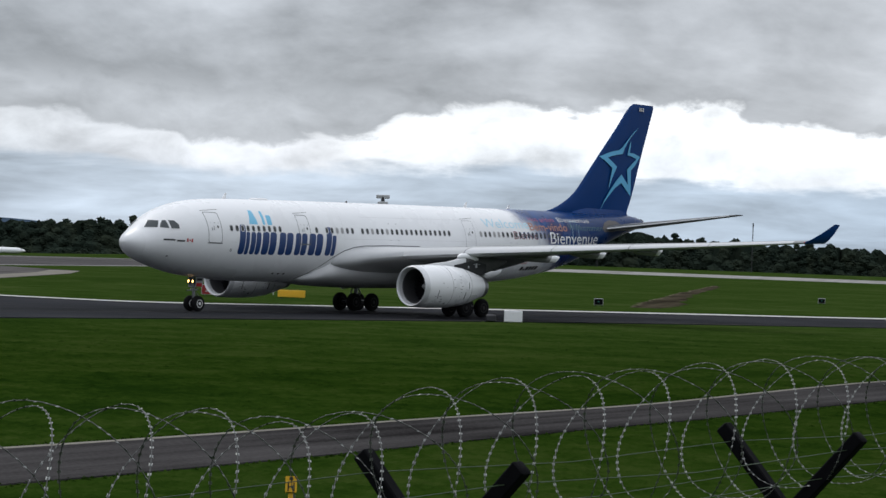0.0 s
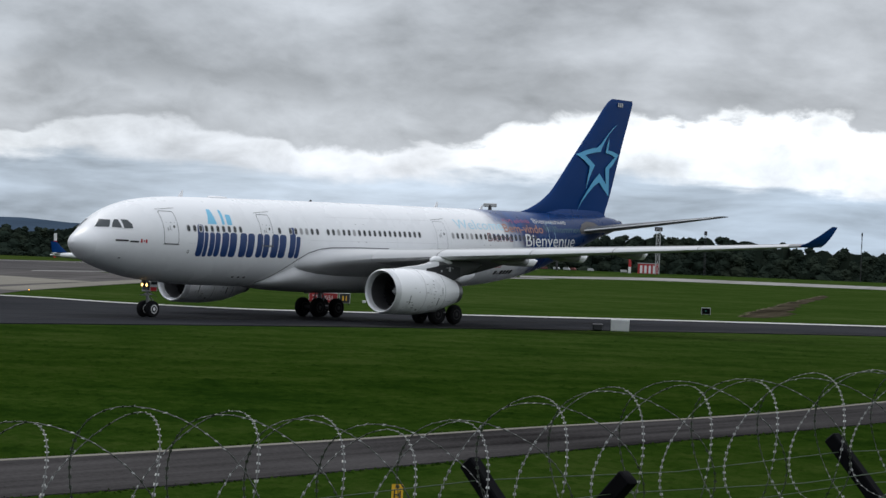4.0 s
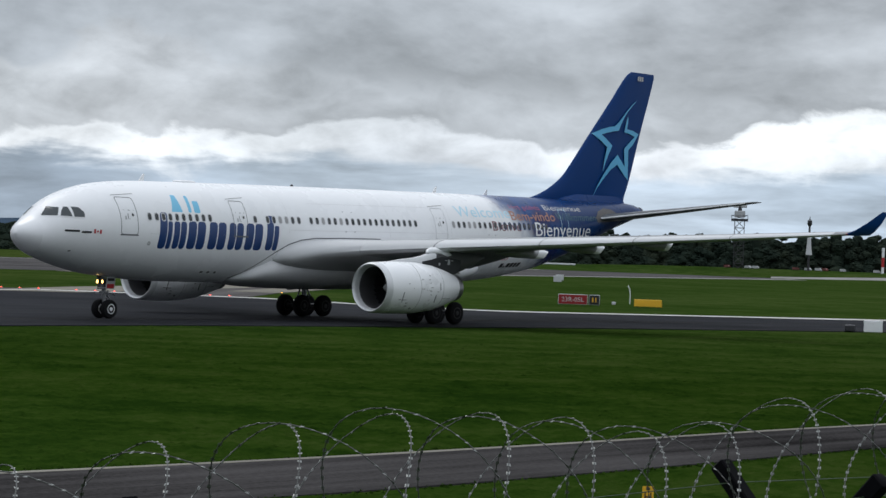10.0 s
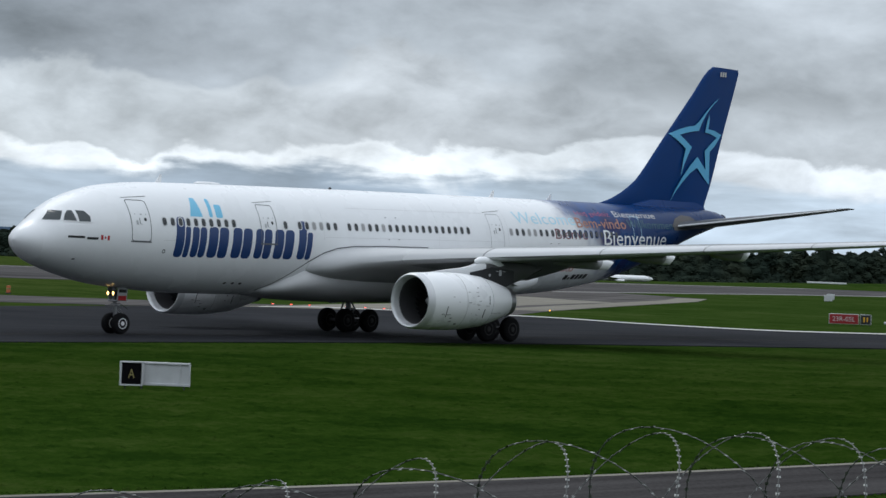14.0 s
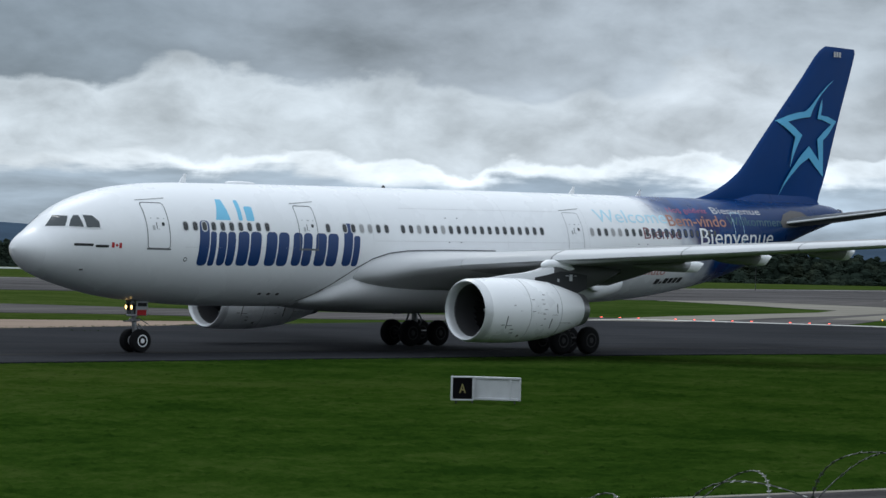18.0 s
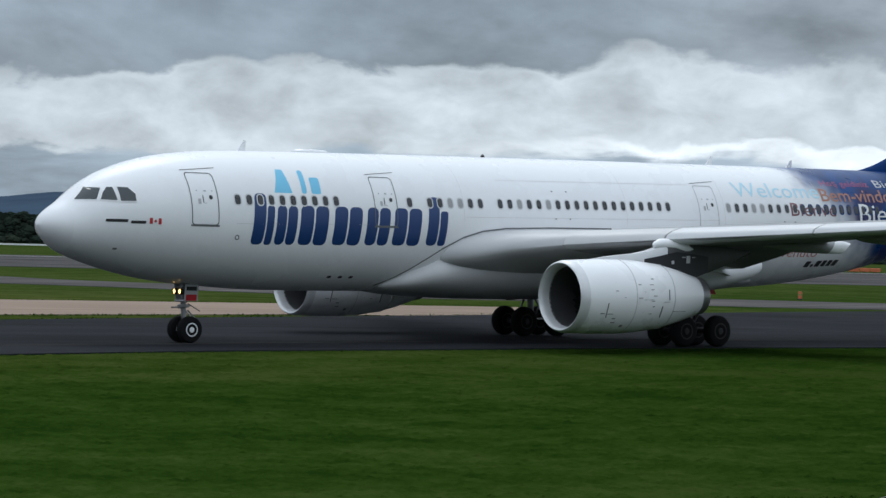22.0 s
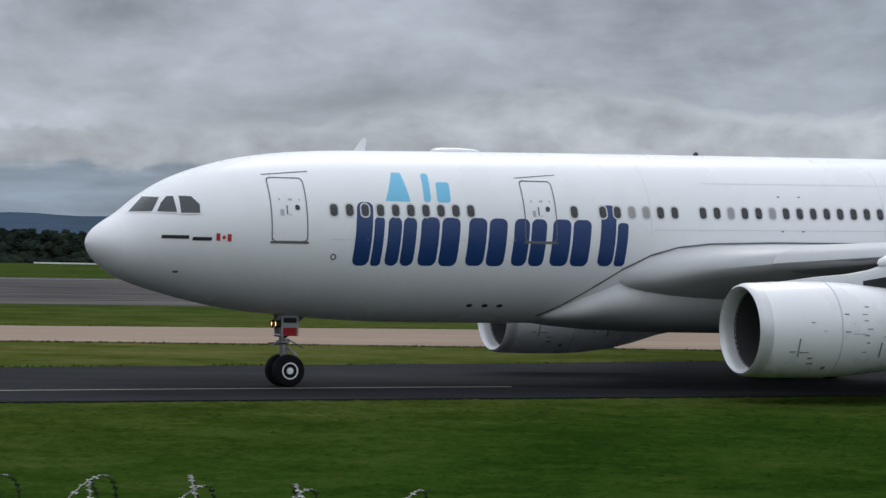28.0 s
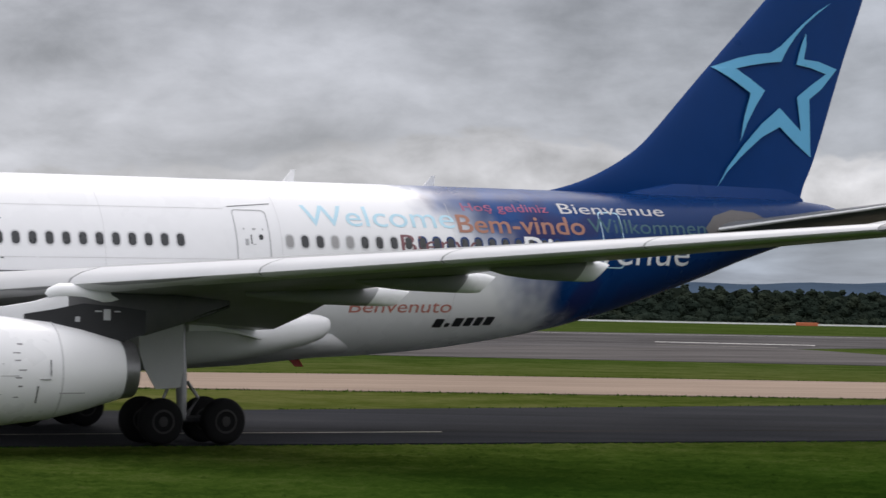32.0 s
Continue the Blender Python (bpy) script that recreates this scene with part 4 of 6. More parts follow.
        if x0 < 40:
            wrapped("door_window", [rounded(x0 + 0.78, z0 + 1.0, x0 + 0.93, z0 + 1.17, 0.07)], CABIN, door, "", 0.01)
            wrapped("door_handle", [rounded(x0 + 0.5, z0 + 0.86, x0 + 0.54, z0 + 1.15, 0.015)], LINE, door, "", 0.01)
            for u, w, du, dw in ((0.3, 0.82, 0.12, 0.2), (0.27, 1.3, 0.05, 0.06), (0.58, 1.3, 0.12, 0.06), (0.92, 1.3, 0.05, 0.06), (0.56, 0.84, 0.1, 0.03)):
                wrapped("door_mark", [rounded(x0 + u, z0 + w, x0 + u + du, z0 + w + dw, 0.02)], PALE_LINE, door, "", 0.01)
            wrapped("door_sill", [rounded(x0 - 0.03, z0 - 0.05, x1 + 0.03, z0 + 0.02, 0.02)], LINE, door, "", 0.012)
            wrapped("rain_gutter", [[(x0 - 0.1, z1 + 0.06), (x1 + 0.25, z1 + 0.2), (x1 + 0.25, z1 + 0.225), (x0 - 0.1, z1 + 0.085)]], LINE, door, "", 0.012)
    # the big mark on the flank: plain leaning blocks in its colours
    for k, (x0, x1, z1) in enumerate(((7.95, 8.75, 5.95), (8.98, 9.95, 5.5), (10.1, 11.45, 5.52), (11.75, 13.1, 5.53), (13.35, 14.5, 5.54), (14.72, 16.1, 5.55), (16.5, 17.35, 6.05))):
        z0, w = 3.94 + 0.014 * (x0 - 8), x1 - x0
        if z1 > 5.8:
            polys = [rounded(x0 - 0.05, z0, x0 + 0.5, z1, 0.2, 0.08), rounded(x0 + 0.56, z0, x1 + 0.1, 5.48, 0.12, 0.08)]
        else:
            polys = [rounded(x0, z0, x0 + 0.47 * w, z1, 0.2, 0.08), rounded(x0 + 0.53 * w, z0, x1, z1, 0.2, 0.08)]
        for poly in polys:
            wrapped("logo_block", [poly], LETTER_BLUE, body, "dark blue logo shape", 0.0045)
    for x0, x1, z0, z1, lean in ((9.1, 9.9, 6.0, 6.93, 0.08), (10.36, 10.6, 6.0, 6.93, 0.1), (10.82, 11.28, 6.0, 6.66, 0.1)):
        shape = [(x0 - 0.05, z0), (x1, z0), (x0 + 0.66, z1), (x0 + 0.36, z1)] if x1 - x0 > 0.7 else rounded(x0, z0, x1, z1, 0.09, lean)
        wrapped("logo_bar", [shape], SKY_BLUE, body, "light blue logo shape", 0.005)
    # fine seams and stencils in the skin
    for x0, x1, dz in ((18.5, 25.2, 4.98), (25.3, 33.0, 4.98), (7.2, 13.5, 4.62), (20.5, 31.5, 6.55)):
        wrapped("skin_seam", [[(x0, dz + 0.0155 * x0), (x1, dz + 0.0155 * x1), (x1, dz + 0.014 + 0.0155 * x1), (x0, dz + 0.014 + 0.0155 * x0)]], JOINT, body, "faint skin seam", 0.004)
    for x in (23.3, 24.1, 37.0, 37.7):
        for dz in (-0.62, 0.55):
            wrapped("exit_mark", [rounded(x, 5.56 + 0.0155 * x + dz, x + 0.1, 5.6 + 0.0155 * x + dz, 0.015)], LINE, body, "small dark exit mark", 0.006)
    for x in (18.4, 27.4, 33.3, 39.6):
        wrapped("frame_seam", [[(x, 3.4 if x > 30 else 5.1), (x + 0.014, 3.4 if x > 30 else 5.1), (x + 0.014, 7.5), (x, 7.5)]], JOINT, body, "faint vertical skin joint", 0.004)
    for x, z in ((2.4, 3.62),):
        wrapped("sensor", [rounded(x, z, x + 0.16, z + 0.07, 0.03)], LINE, body, "small dark sensor", 0.01)
    # greetings painted round the tail
    lettering("greeting", "Welcome", 34.2, 6.6, 39.7, 7.25, PALE_BLUE, body, "pale blue greeting word")
    lettering("greeting", "Hoş geldiniz", 40.2, 7.2, 43.6, 7.55, PINK, body, "dull pink greeting word")
    lettering("greeting", "Bem-vindo", 39.8, 6.55, 44.9, 7.15, ORANGE, body, "dull orange greeting word", weight=0.01)
    lettering("greeting", "Bienvenue", 44.1, 7.33, 48.5, 7.68, SHADED, body, "white greeting word")
    lettering("greeting", "Willkommen", 45.1, 6.72, 50.2, 7.2, TEAL, body, "dim green greeting word")
    lettering("greeting", "Bienve", 37.55, 5.82, 40.6, 6.42, MAROON, body, "dark red greeting word, partly faded out")
    lettering("greeting", "Bienvenue", 42.3, 5.6, 49.5, 6.5, WHITE, body, "large white greeting word")
    lettering("greeting", "Benvenuto", 35.8, 3.9, 39.6, 4.3, SALMON, body, "faded red greeting word")
    for k, (a, b) in enumerate(((39.1, 39.45), (39.55, 39.75), (39.85, 40.2), (40.3, 40.6), (40.7, 41.0), (41.1, 41.45))):
        wrapped("registration_bar", [rounded(a, 3.47 + 0.02 * k, b, 3.75 + 0.02 * k if k != 1 else 3.62, 0.04, 0.2)], BLACK, body, "black registration bar")
    for a, b in ((1.95, 2.75), (2.85, 3.42)):
        wrapped("type_bar", [rounded(a, 4.68 - 0.05 * (a - 1.95), b, 4.79 - 0.05 * (a - 1.95), 0.02, 0.2)], BLACK, body, "dark type-name bar")
    flag = wrapped("flag_field", [[(3.56, 4.64), (4.02, 4.62), (4.02, 4.85), (3.56, 4.87)]], WHITE, body, "white field of a red and white flag", 0.006)
    wrapped("flag_red", [[(3.56, 4.64), (3.68, 4.635), (3.68, 4.865), (3.56, 4.87)], [(3.9, 4.625), (4.02, 4.62), (4.02, 4.85), (3.9, 4.855)], [(3.72, 4.74), (3.79, 4.67), (3.86, 4.74), (3.79, 4.82)]], RED, flag, "red bars and leaf of the flag", 0.01)
    for x in (12.35, 12.9, 13.43):
        wrapped("belly_port", [rounded(x - 0.1, 2.65, x + 0.1, 2.75, 0.045)], BLACK, body, "small dark port", 0.006)
    wrapped("static_port", frame_of(rounded(7.18, 4.1, 7.38, 4.3, 0.099), rounded(7.22, 4.14, 7.34, 4.26, 0.059)), LINE, body, "round static port", 0.006)
    part("drain_mast", Geo().loft([[(34.9, -0.04, 2.42), (35.3, -0.04, 2.42), (35.3, 0.04, 2.42), (34.9, 0.04, 2.42)], [(35.2, -0.02, 2.12), (35.5, -0.02, 2.12), (35.5, 0.02, 2.12), (35.2, 0.02, 2.12)]]), RED, plane, "small red drain mast")
    part("exhaust_ring", Geo().lathe([(57.45, 0.3), (57.6, 0.27), (57.62, 0.2), (57.5, 0.18)], pose(0, 0, 7.7), 20), STEEL, plane, "bare metal tail exhaust")
    # aerials and the dome on the roof
    for x, h in ((8.9, 0.42), (34.6, 0.4), (39.8, 0.35)):
        g = Geo().loft([[(x, -0.03, TOP(x) - 0.03), (x + 0.4, -0.03, TOP(x) - 0.03), (x + 0.4, 0.03, TOP(x) - 0.03), (x, 0.03, TOP(x) - 0.03)], [(x + 0.32, -0.01, TOP(x) + h), (x + 0.45, -0.01, TOP(x) + h), (x + 0.45, 0.01, TOP(x) + h), (x + 0.32, 0.01, TOP(x) + h)]])
        part("blade_aerial", g, WHITE, plane)
    g = Geo()
    g.loft([[(12.5 + 0.9 * r * math.cos(a), 0.35 * r * math.sin(a), TOP(12.5) - 0.05 + h) for a in (2 * math.pi * k / 24 for k in range(24))] for r, h in ((1, 0), (0.97, 0.09), (0.8, 0.15), (0.4, 0.17))])
    part("roof_dome", g, WHITE, plane, "low white aerial dome")
    part("beacon", Geo().lathe([(0, 0.09), (0.08, 0.09), (0.14, 0.03)], pose(21.5, 0, TOP(21.5) - 0.02, 0, -90, 0), 12), DARK_METAL, plane)
    # wings, their inner trailing edge set lower than the outer one
    droop = curve_of([1.5, 3.2, 5.7, 7.6, 9.6, 12.5, 30], [0.45, 0.55, 0.9, 0.6, 0.18, 0.0, 0.0])
    for s in (-1, 1):
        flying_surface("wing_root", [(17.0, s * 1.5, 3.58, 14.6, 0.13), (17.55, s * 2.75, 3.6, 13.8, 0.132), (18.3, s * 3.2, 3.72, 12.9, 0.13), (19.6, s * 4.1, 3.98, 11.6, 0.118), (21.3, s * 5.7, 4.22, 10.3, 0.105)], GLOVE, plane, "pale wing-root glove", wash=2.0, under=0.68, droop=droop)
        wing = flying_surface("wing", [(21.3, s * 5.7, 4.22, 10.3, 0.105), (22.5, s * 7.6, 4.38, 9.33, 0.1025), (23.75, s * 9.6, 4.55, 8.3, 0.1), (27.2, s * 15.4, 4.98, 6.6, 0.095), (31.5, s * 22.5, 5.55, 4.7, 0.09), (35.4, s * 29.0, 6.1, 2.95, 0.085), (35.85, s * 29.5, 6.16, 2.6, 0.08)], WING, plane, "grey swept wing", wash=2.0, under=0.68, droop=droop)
        flying_surface("winglet", [(35.85, s * 29.5, 6.16, 2.6, 0.07), (36.3, s * 29.8, 6.4, 2.2, 0.06), (37.3, s * 29.98, 6.85, 1.6, 0.06), (38.6, s * 30.15, 7.5, 0.75, 0.06)], BLUE, plane, "dark blue upswept winglet")
        edge = [(21.3, 5.7, 4.22, 10.3, 0.105), (23.75, 9.6, 4.55, 8.3, 0.1), (27.2, 15.4, 4.98, 6.6, 0.095), (31.5, 22.5, 5.55, 4.7, 0.09), (35.4, 29.0, 6.1, 2.95, 0.085)]
        at_span = [curve_of([e[1] for e in edge], [e[k] for e in edge]) for k in (0, 2, 3, 4)]
        for y0, y1 in ((5.72, 9.32), (9.4, 14.6), (14.66, 19.2), (19.26, 23.9), (23.96, 28.9)):
            rings = []
            for k in range(5):
                y = y0 + (y1 - y0) * k / 4
                x, z, c, q = (f(y) for f in at_span)
                lead = [(a, b) for a, b in foil(c, q * c, 14, 0.68) if a < 0.11 * c]
                top, low = [p for p in lead if p[1] >= 0], [p for p in lead if p[1] < 0]
                skin_line = [(a, b - 0.012) for a, b in low] + [(a - 0.016, b + 0.012) for a, b in top]
                rings.append([(x + a, s * y, z + b + a * math.tan(radians(2.0)) * min(max((y - 4.2) / 9, 0), 1)) for a, b in skin_line])
            part("slat", Geo().loft(rings), GLOVE if y0 < 9 else PALE, wing, "pale leading-edge slat")
        for y, x0, x1, z in ((10.0, 28.6, 33.55, 4.29), (13.8, 30.0, 34.1, 4.7), (18.1, 31.6, 35.0, 5.04)):
            rows = []
            for u, w, d, drop in ((0, 0.03, 0.05, 0), (0.15, 0.18, 0.15, 0.02), (0.4, 0.25, 0.23, 0.04), (0.65, 0.22, 0.27, 0.04), (0.8, 0.18, 0.28, 0.05), (0.93, 0.12, 0.27, 0.07), (1, 0.05, 0.22, 0.1)):
                x, zz = x0 + u * (x1 - x0), z + 0.1 + 0.08 * u - drop
                rows.append([(x + 0.25 * u * math.cos(a), s * y + w * math.sin(a), zz + d * math.cos(a)) for a in (2 * math.pi * k / 14 for k in range(14))])
            # underwing shade painted as grey on the body, caught light as white on the tail
            canoe = part("flap_fairing", Geo().loft(rows[:5]), WING, plane, "canoe-shaped flap fairing, underwing shade in its grey")
            part("fairing_tip", Geo().loft(rows[4:]), WHITE, canoe, "wedge tail of the fairing, caught light in its white")
        rows = []
        for x, lo, hi, w in ((26.0, 2.3, 3.2, 0.3), (27.5, 2.16, 3.5, 0.9), (29.3, 2.17, 3.75, 1.15), (30.8, 2.35, 3.85, 1.05), (32.4, 2.64, 3.86, 0.88), (33.4, 2.86, 3.86, 0.72), (34.0, 3.06, 3.82, 0.54), (34.25, 3.25, 3.74, 0.36), (34.34, 3.4, 3.62, 0.16)):
            rows.append([(x, s * 3.9 + w * math.copysign(abs(math.sin(a)) ** 0.85, math.sin(a)), (lo + hi) / 2 + (hi - lo) / 2 * math.copysign(abs(math.cos(a)) ** 0.85, math.cos(a))) for a in (2 * math.pi * k / 24 for k in range(24))])
        part("root_fairing", Geo().loft(rows), PALE, plane, "pale fairing behind the wing root")
        part("flap_edge", Geo().loft([[(x, s * 5.16, lo), (x, s * 4.7, lo), (x, s * 4.7, hi), (x, s * 5.16, hi)] for x, lo, hi in ((29.1, 3.28, 3.52), (30.0, 3.31, 3.44), (30.8, 3.21, 3.28), (31.5, 3.05, 3.07))]), WHITE, plane, "white trailing edge of the inner flap")
        part("wing_light", Geo().lathe([(0, 0.01), (0.03, 0.035), (0.09, 0.035)], pose(35.8, s * 29.5, 6.18), 10), RED if s < 0 else GREEN, wing)
        tail = flying_surface("tailplane", [(50.2, s * 0.9, 6.95, 6.4, 0.09), (50.8, s * 1.5, 7.0, 5.9, 0.09), (53.8, s * 5.6, 7.7, 3.9, 0.085), (56.3, s * 9.5, 8.36, 1.9, 0.08), (56.7, s * 9.75, 8.42, 1.3, 0.06)], TAIL_SHADE, plane, "grey tailplane, shade of its underside in the paint")
        for v in tail.data.vertices:
            v.co.z += 0.05 * (v.co.x - 49.5 - 0.68 * abs(v.co.y))
        part("leading_edge", Geo().tube([(50.8, s * 1.55, 7.02), (53.8, s * 5.6, 7.72), (56.3, s * 9.5, 8.38)], [0.07, 0.055, 0.04], 8), SILVER, tail, "bright bare-metal leading edge")
    wrapped("tailplane_seal", [[(50.2, 7.05), (50.7, 7.5), (51.6, 7.74), (52.6, 7.68), (53.4, 7.35), (53.6, 7.05), (51.9, 6.8), (50.4, 6.75)]], SEAL, plane, "weathered bare-metal plate at the tailplane root", 0.02)
    # fin with its star
    heights = [8.1, 8.35, 8.82, 9.35, 9.87, 10.61, 11.98, 13.61, 15.4, 17.1, 17.38]
    front = curve_of(heights, [44.3, 45.4, 46.65, 47.66, 48.42, 49.19, 50.48, 52.05, 53.78, 55.4, 55.9])
    chord = curve_of(heights, [11.1, 10.1, 9.0, 8.25, 7.7, 7.2, 6.37, 5.37, 4.32, 3.3, 2.75])
    ratio = curve_of(heights, [0.03, 0.038, 0.05, 0.058, 0.066, 0.074, 0.079, 0.083, 0.085, 0.085, 0.07])
    fin = flying_surface("fin", [(front(z), 0, z, chord(z), ratio(z)) for z in [8.1 + 0.16 * k for k in range(16)] + [10.7 + 0.6 * k for k in range(11)] + [17.1, 17.3, 17.38]], BLUE, plane, "dark blue fin", True)
    flying_surface("fin_root", [(46.5, 0, 7.6, 9.4, 0.13), (48.0, 0, 8.3, 7.6, 0.1), (49.4, 0, 8.62, 5.6, 0.07)], BLUE, fin, "", True)

    def on_fin(x, z):
        u = min(max((x - front(z)) / chord(z), 0), 1)
        return 5 * ratio(z) * chord(z) * (0.2969 * math.sqrt(u) - 0.126 * u - 0.3516 * u * u + 0.2843 * u**3 - 0.1036 * u**4) * 1.1
    star = [[(56.64, 15.48), (55.97, 15.11), (55.28, 14.59), (54.73, 14.11), (54.32, 13.75), (53.84, 13.47), (54.36, 13.19), (54.63, 13.66), (55.01, 14.15), (55.42, 14.58), (56.04, 15.07)],
            [(53.84, 13.47), (53.23, 13.39), (52.42, 13.2), (51.35, 12.83), (52.34, 12.82), (52.96, 12.97), (53.65, 13.1), (54.36, 13.19)],
            [(51.35, 12.83), (52.03, 12.5), (52.99, 11.98), (53.64, 12.11), (52.97, 12.49), (52.34, 12.82)],
            [(52.99, 11.98), (53.64, 12.11), (53.27, 11.58), (52.87, 10.9), (52.59, 10.22), (52.73, 11.11)],
            [(55.49, 14.3), (55.26, 13.81), (55.07, 13.13), (55.41, 13.35), (55.52, 13.83)],
            [(55.07, 13.13), (55.41, 13.35), (56.14, 13.31), (57.04, 13.09), (56.51, 12.88), (55.73, 13.06)],
            [(57.04, 13.09), (56.51, 12.88), (55.74, 12.39), (55.15, 11.96), (55.75, 11.92), (56.31, 12.31)],
            [(55.15, 11.96), (55.75, 11.92), (55.81, 11.05), (55.91, 9.82), (55.39, 10.75), (55.32, 11.36)],
            [(55.91, 9.82), (55.39, 10.75), (54.34, 11.53), (54.38, 10.84), (55.16, 10.29)],
            [(54.34, 11.53), (53.55, 10.93), (52.75, 10.12), (52.09, 9.32), (51.64, 8.54), (52.1, 9.16), (52.76, 9.79), (53.57, 10.44), (54.38, 10.84)]]
    bm = bmesh.new()
    for poly in star:
        bm.faces.new([bm.verts.new((x, 0, z)) for x, z in poly])
    bmesh.ops.triangulate(bm, faces=bm.faces[:])
    for k in range(17, 32):
        bmesh.ops.bisect_plane(bm, geom=bm.verts[:] + bm.edges[:] + bm.faces[:], plane_co=(0, 0, k / 2), plane_no=(0, 0, 1))
    for k in range(103, 115):
        bmesh.ops.bisect_plane(bm, geom=bm.verts[:] + bm.edges[:] + bm.faces[:], plane_co=(k / 2, 0, 0), plane_no=(1, 0, 0))
    for v in bm.verts:
        v.co.y = -on_fin(v.co.x, v.co.z) - 0.011
    me = bpy.data.meshes.new("star")
    bm.to_mesh(me)
    bm.free()
    part("star", me, STAR_BLUE, fin, "light blue hollow star")
    for k in range(3):
        part("fin_number_bar", Geo().box((0.16, 0.02, 0.3), pose(56.6 + 0.24 * k, -0.17, 16.95)), SHADED, fin, "small white number bar")
    build_engine(plane, -1)
    build_engine(plane, 1)
    build_gear(plane)
    return plane


airliner = build_plane()


# ---- signs, lights and markers on the airfield ----
def bearing(turn, d):
    """A place on the ground: degrees from north to east, and metres from the camera."""
    return d * math.sin(radians(turn)), d * math.cos(radians(turn))


def facing(turn, d, z=0.0, twist=0.0):
    """A pose at that place whose -y side faces the camera."""
    x, y = bearing(turn, d)
    return pose(x, y, z, 0, 0, -turn + twist)


def flat_text(name, text, w, h, mat, parent, m, label=""):
    cu = bpy.data.curves.new(name, "FONT")
    cu.body, cu.resolution_u, cu.extrude = text, 2, 0.004
    ob = new(name, cu)
    me = bpy.data.meshes.new_from_object(ob.evaluated_get(bpy.context.evaluated_depsgraph_get()))
    bpy.data.objects.remove(ob)
    xs, ys = [v.co.x for v in me.vertices], [v.co.y for v in me.vertices]
    for v in me.vertices:
        u, q = (v.co.x - min(xs)) / (max(xs) - min(xs)) - 0.5, (v.co.y - min(ys)) / (max(ys) - min(ys)) - 0.5
        v.co = m @ Vector((u * w, -v.co.z, q * h))
    me.materials.clear()
    return part(name, me, mat, parent, label)


def board(name, m, w, h, face, label, category, legs=0.12, depth=0.16, rim=SIGN_GREY, group=""):
    """A lit airfield sign: housing, face and short legs."""
    sign = thing(name, label, category, m, group)
    part("housing", Geo().box((w, depth, h), pose(0, 0, legs + h / 2), 0.02), rim, sign)
    part("face", Geo().box((w - 0.09, 0.02, h - 0.09), pose(0, -depth / 2 - 0.006, legs + h / 2), 0.004), face, sign)
    for s in (-1, 1):
        part("leg", Geo().box((0.06, 0.06, legs + 0.05), pose(s * w * 0.36, 0, (legs + 0.05) / 2 - 0.05)), DARK_METAL, sign)
    return sign


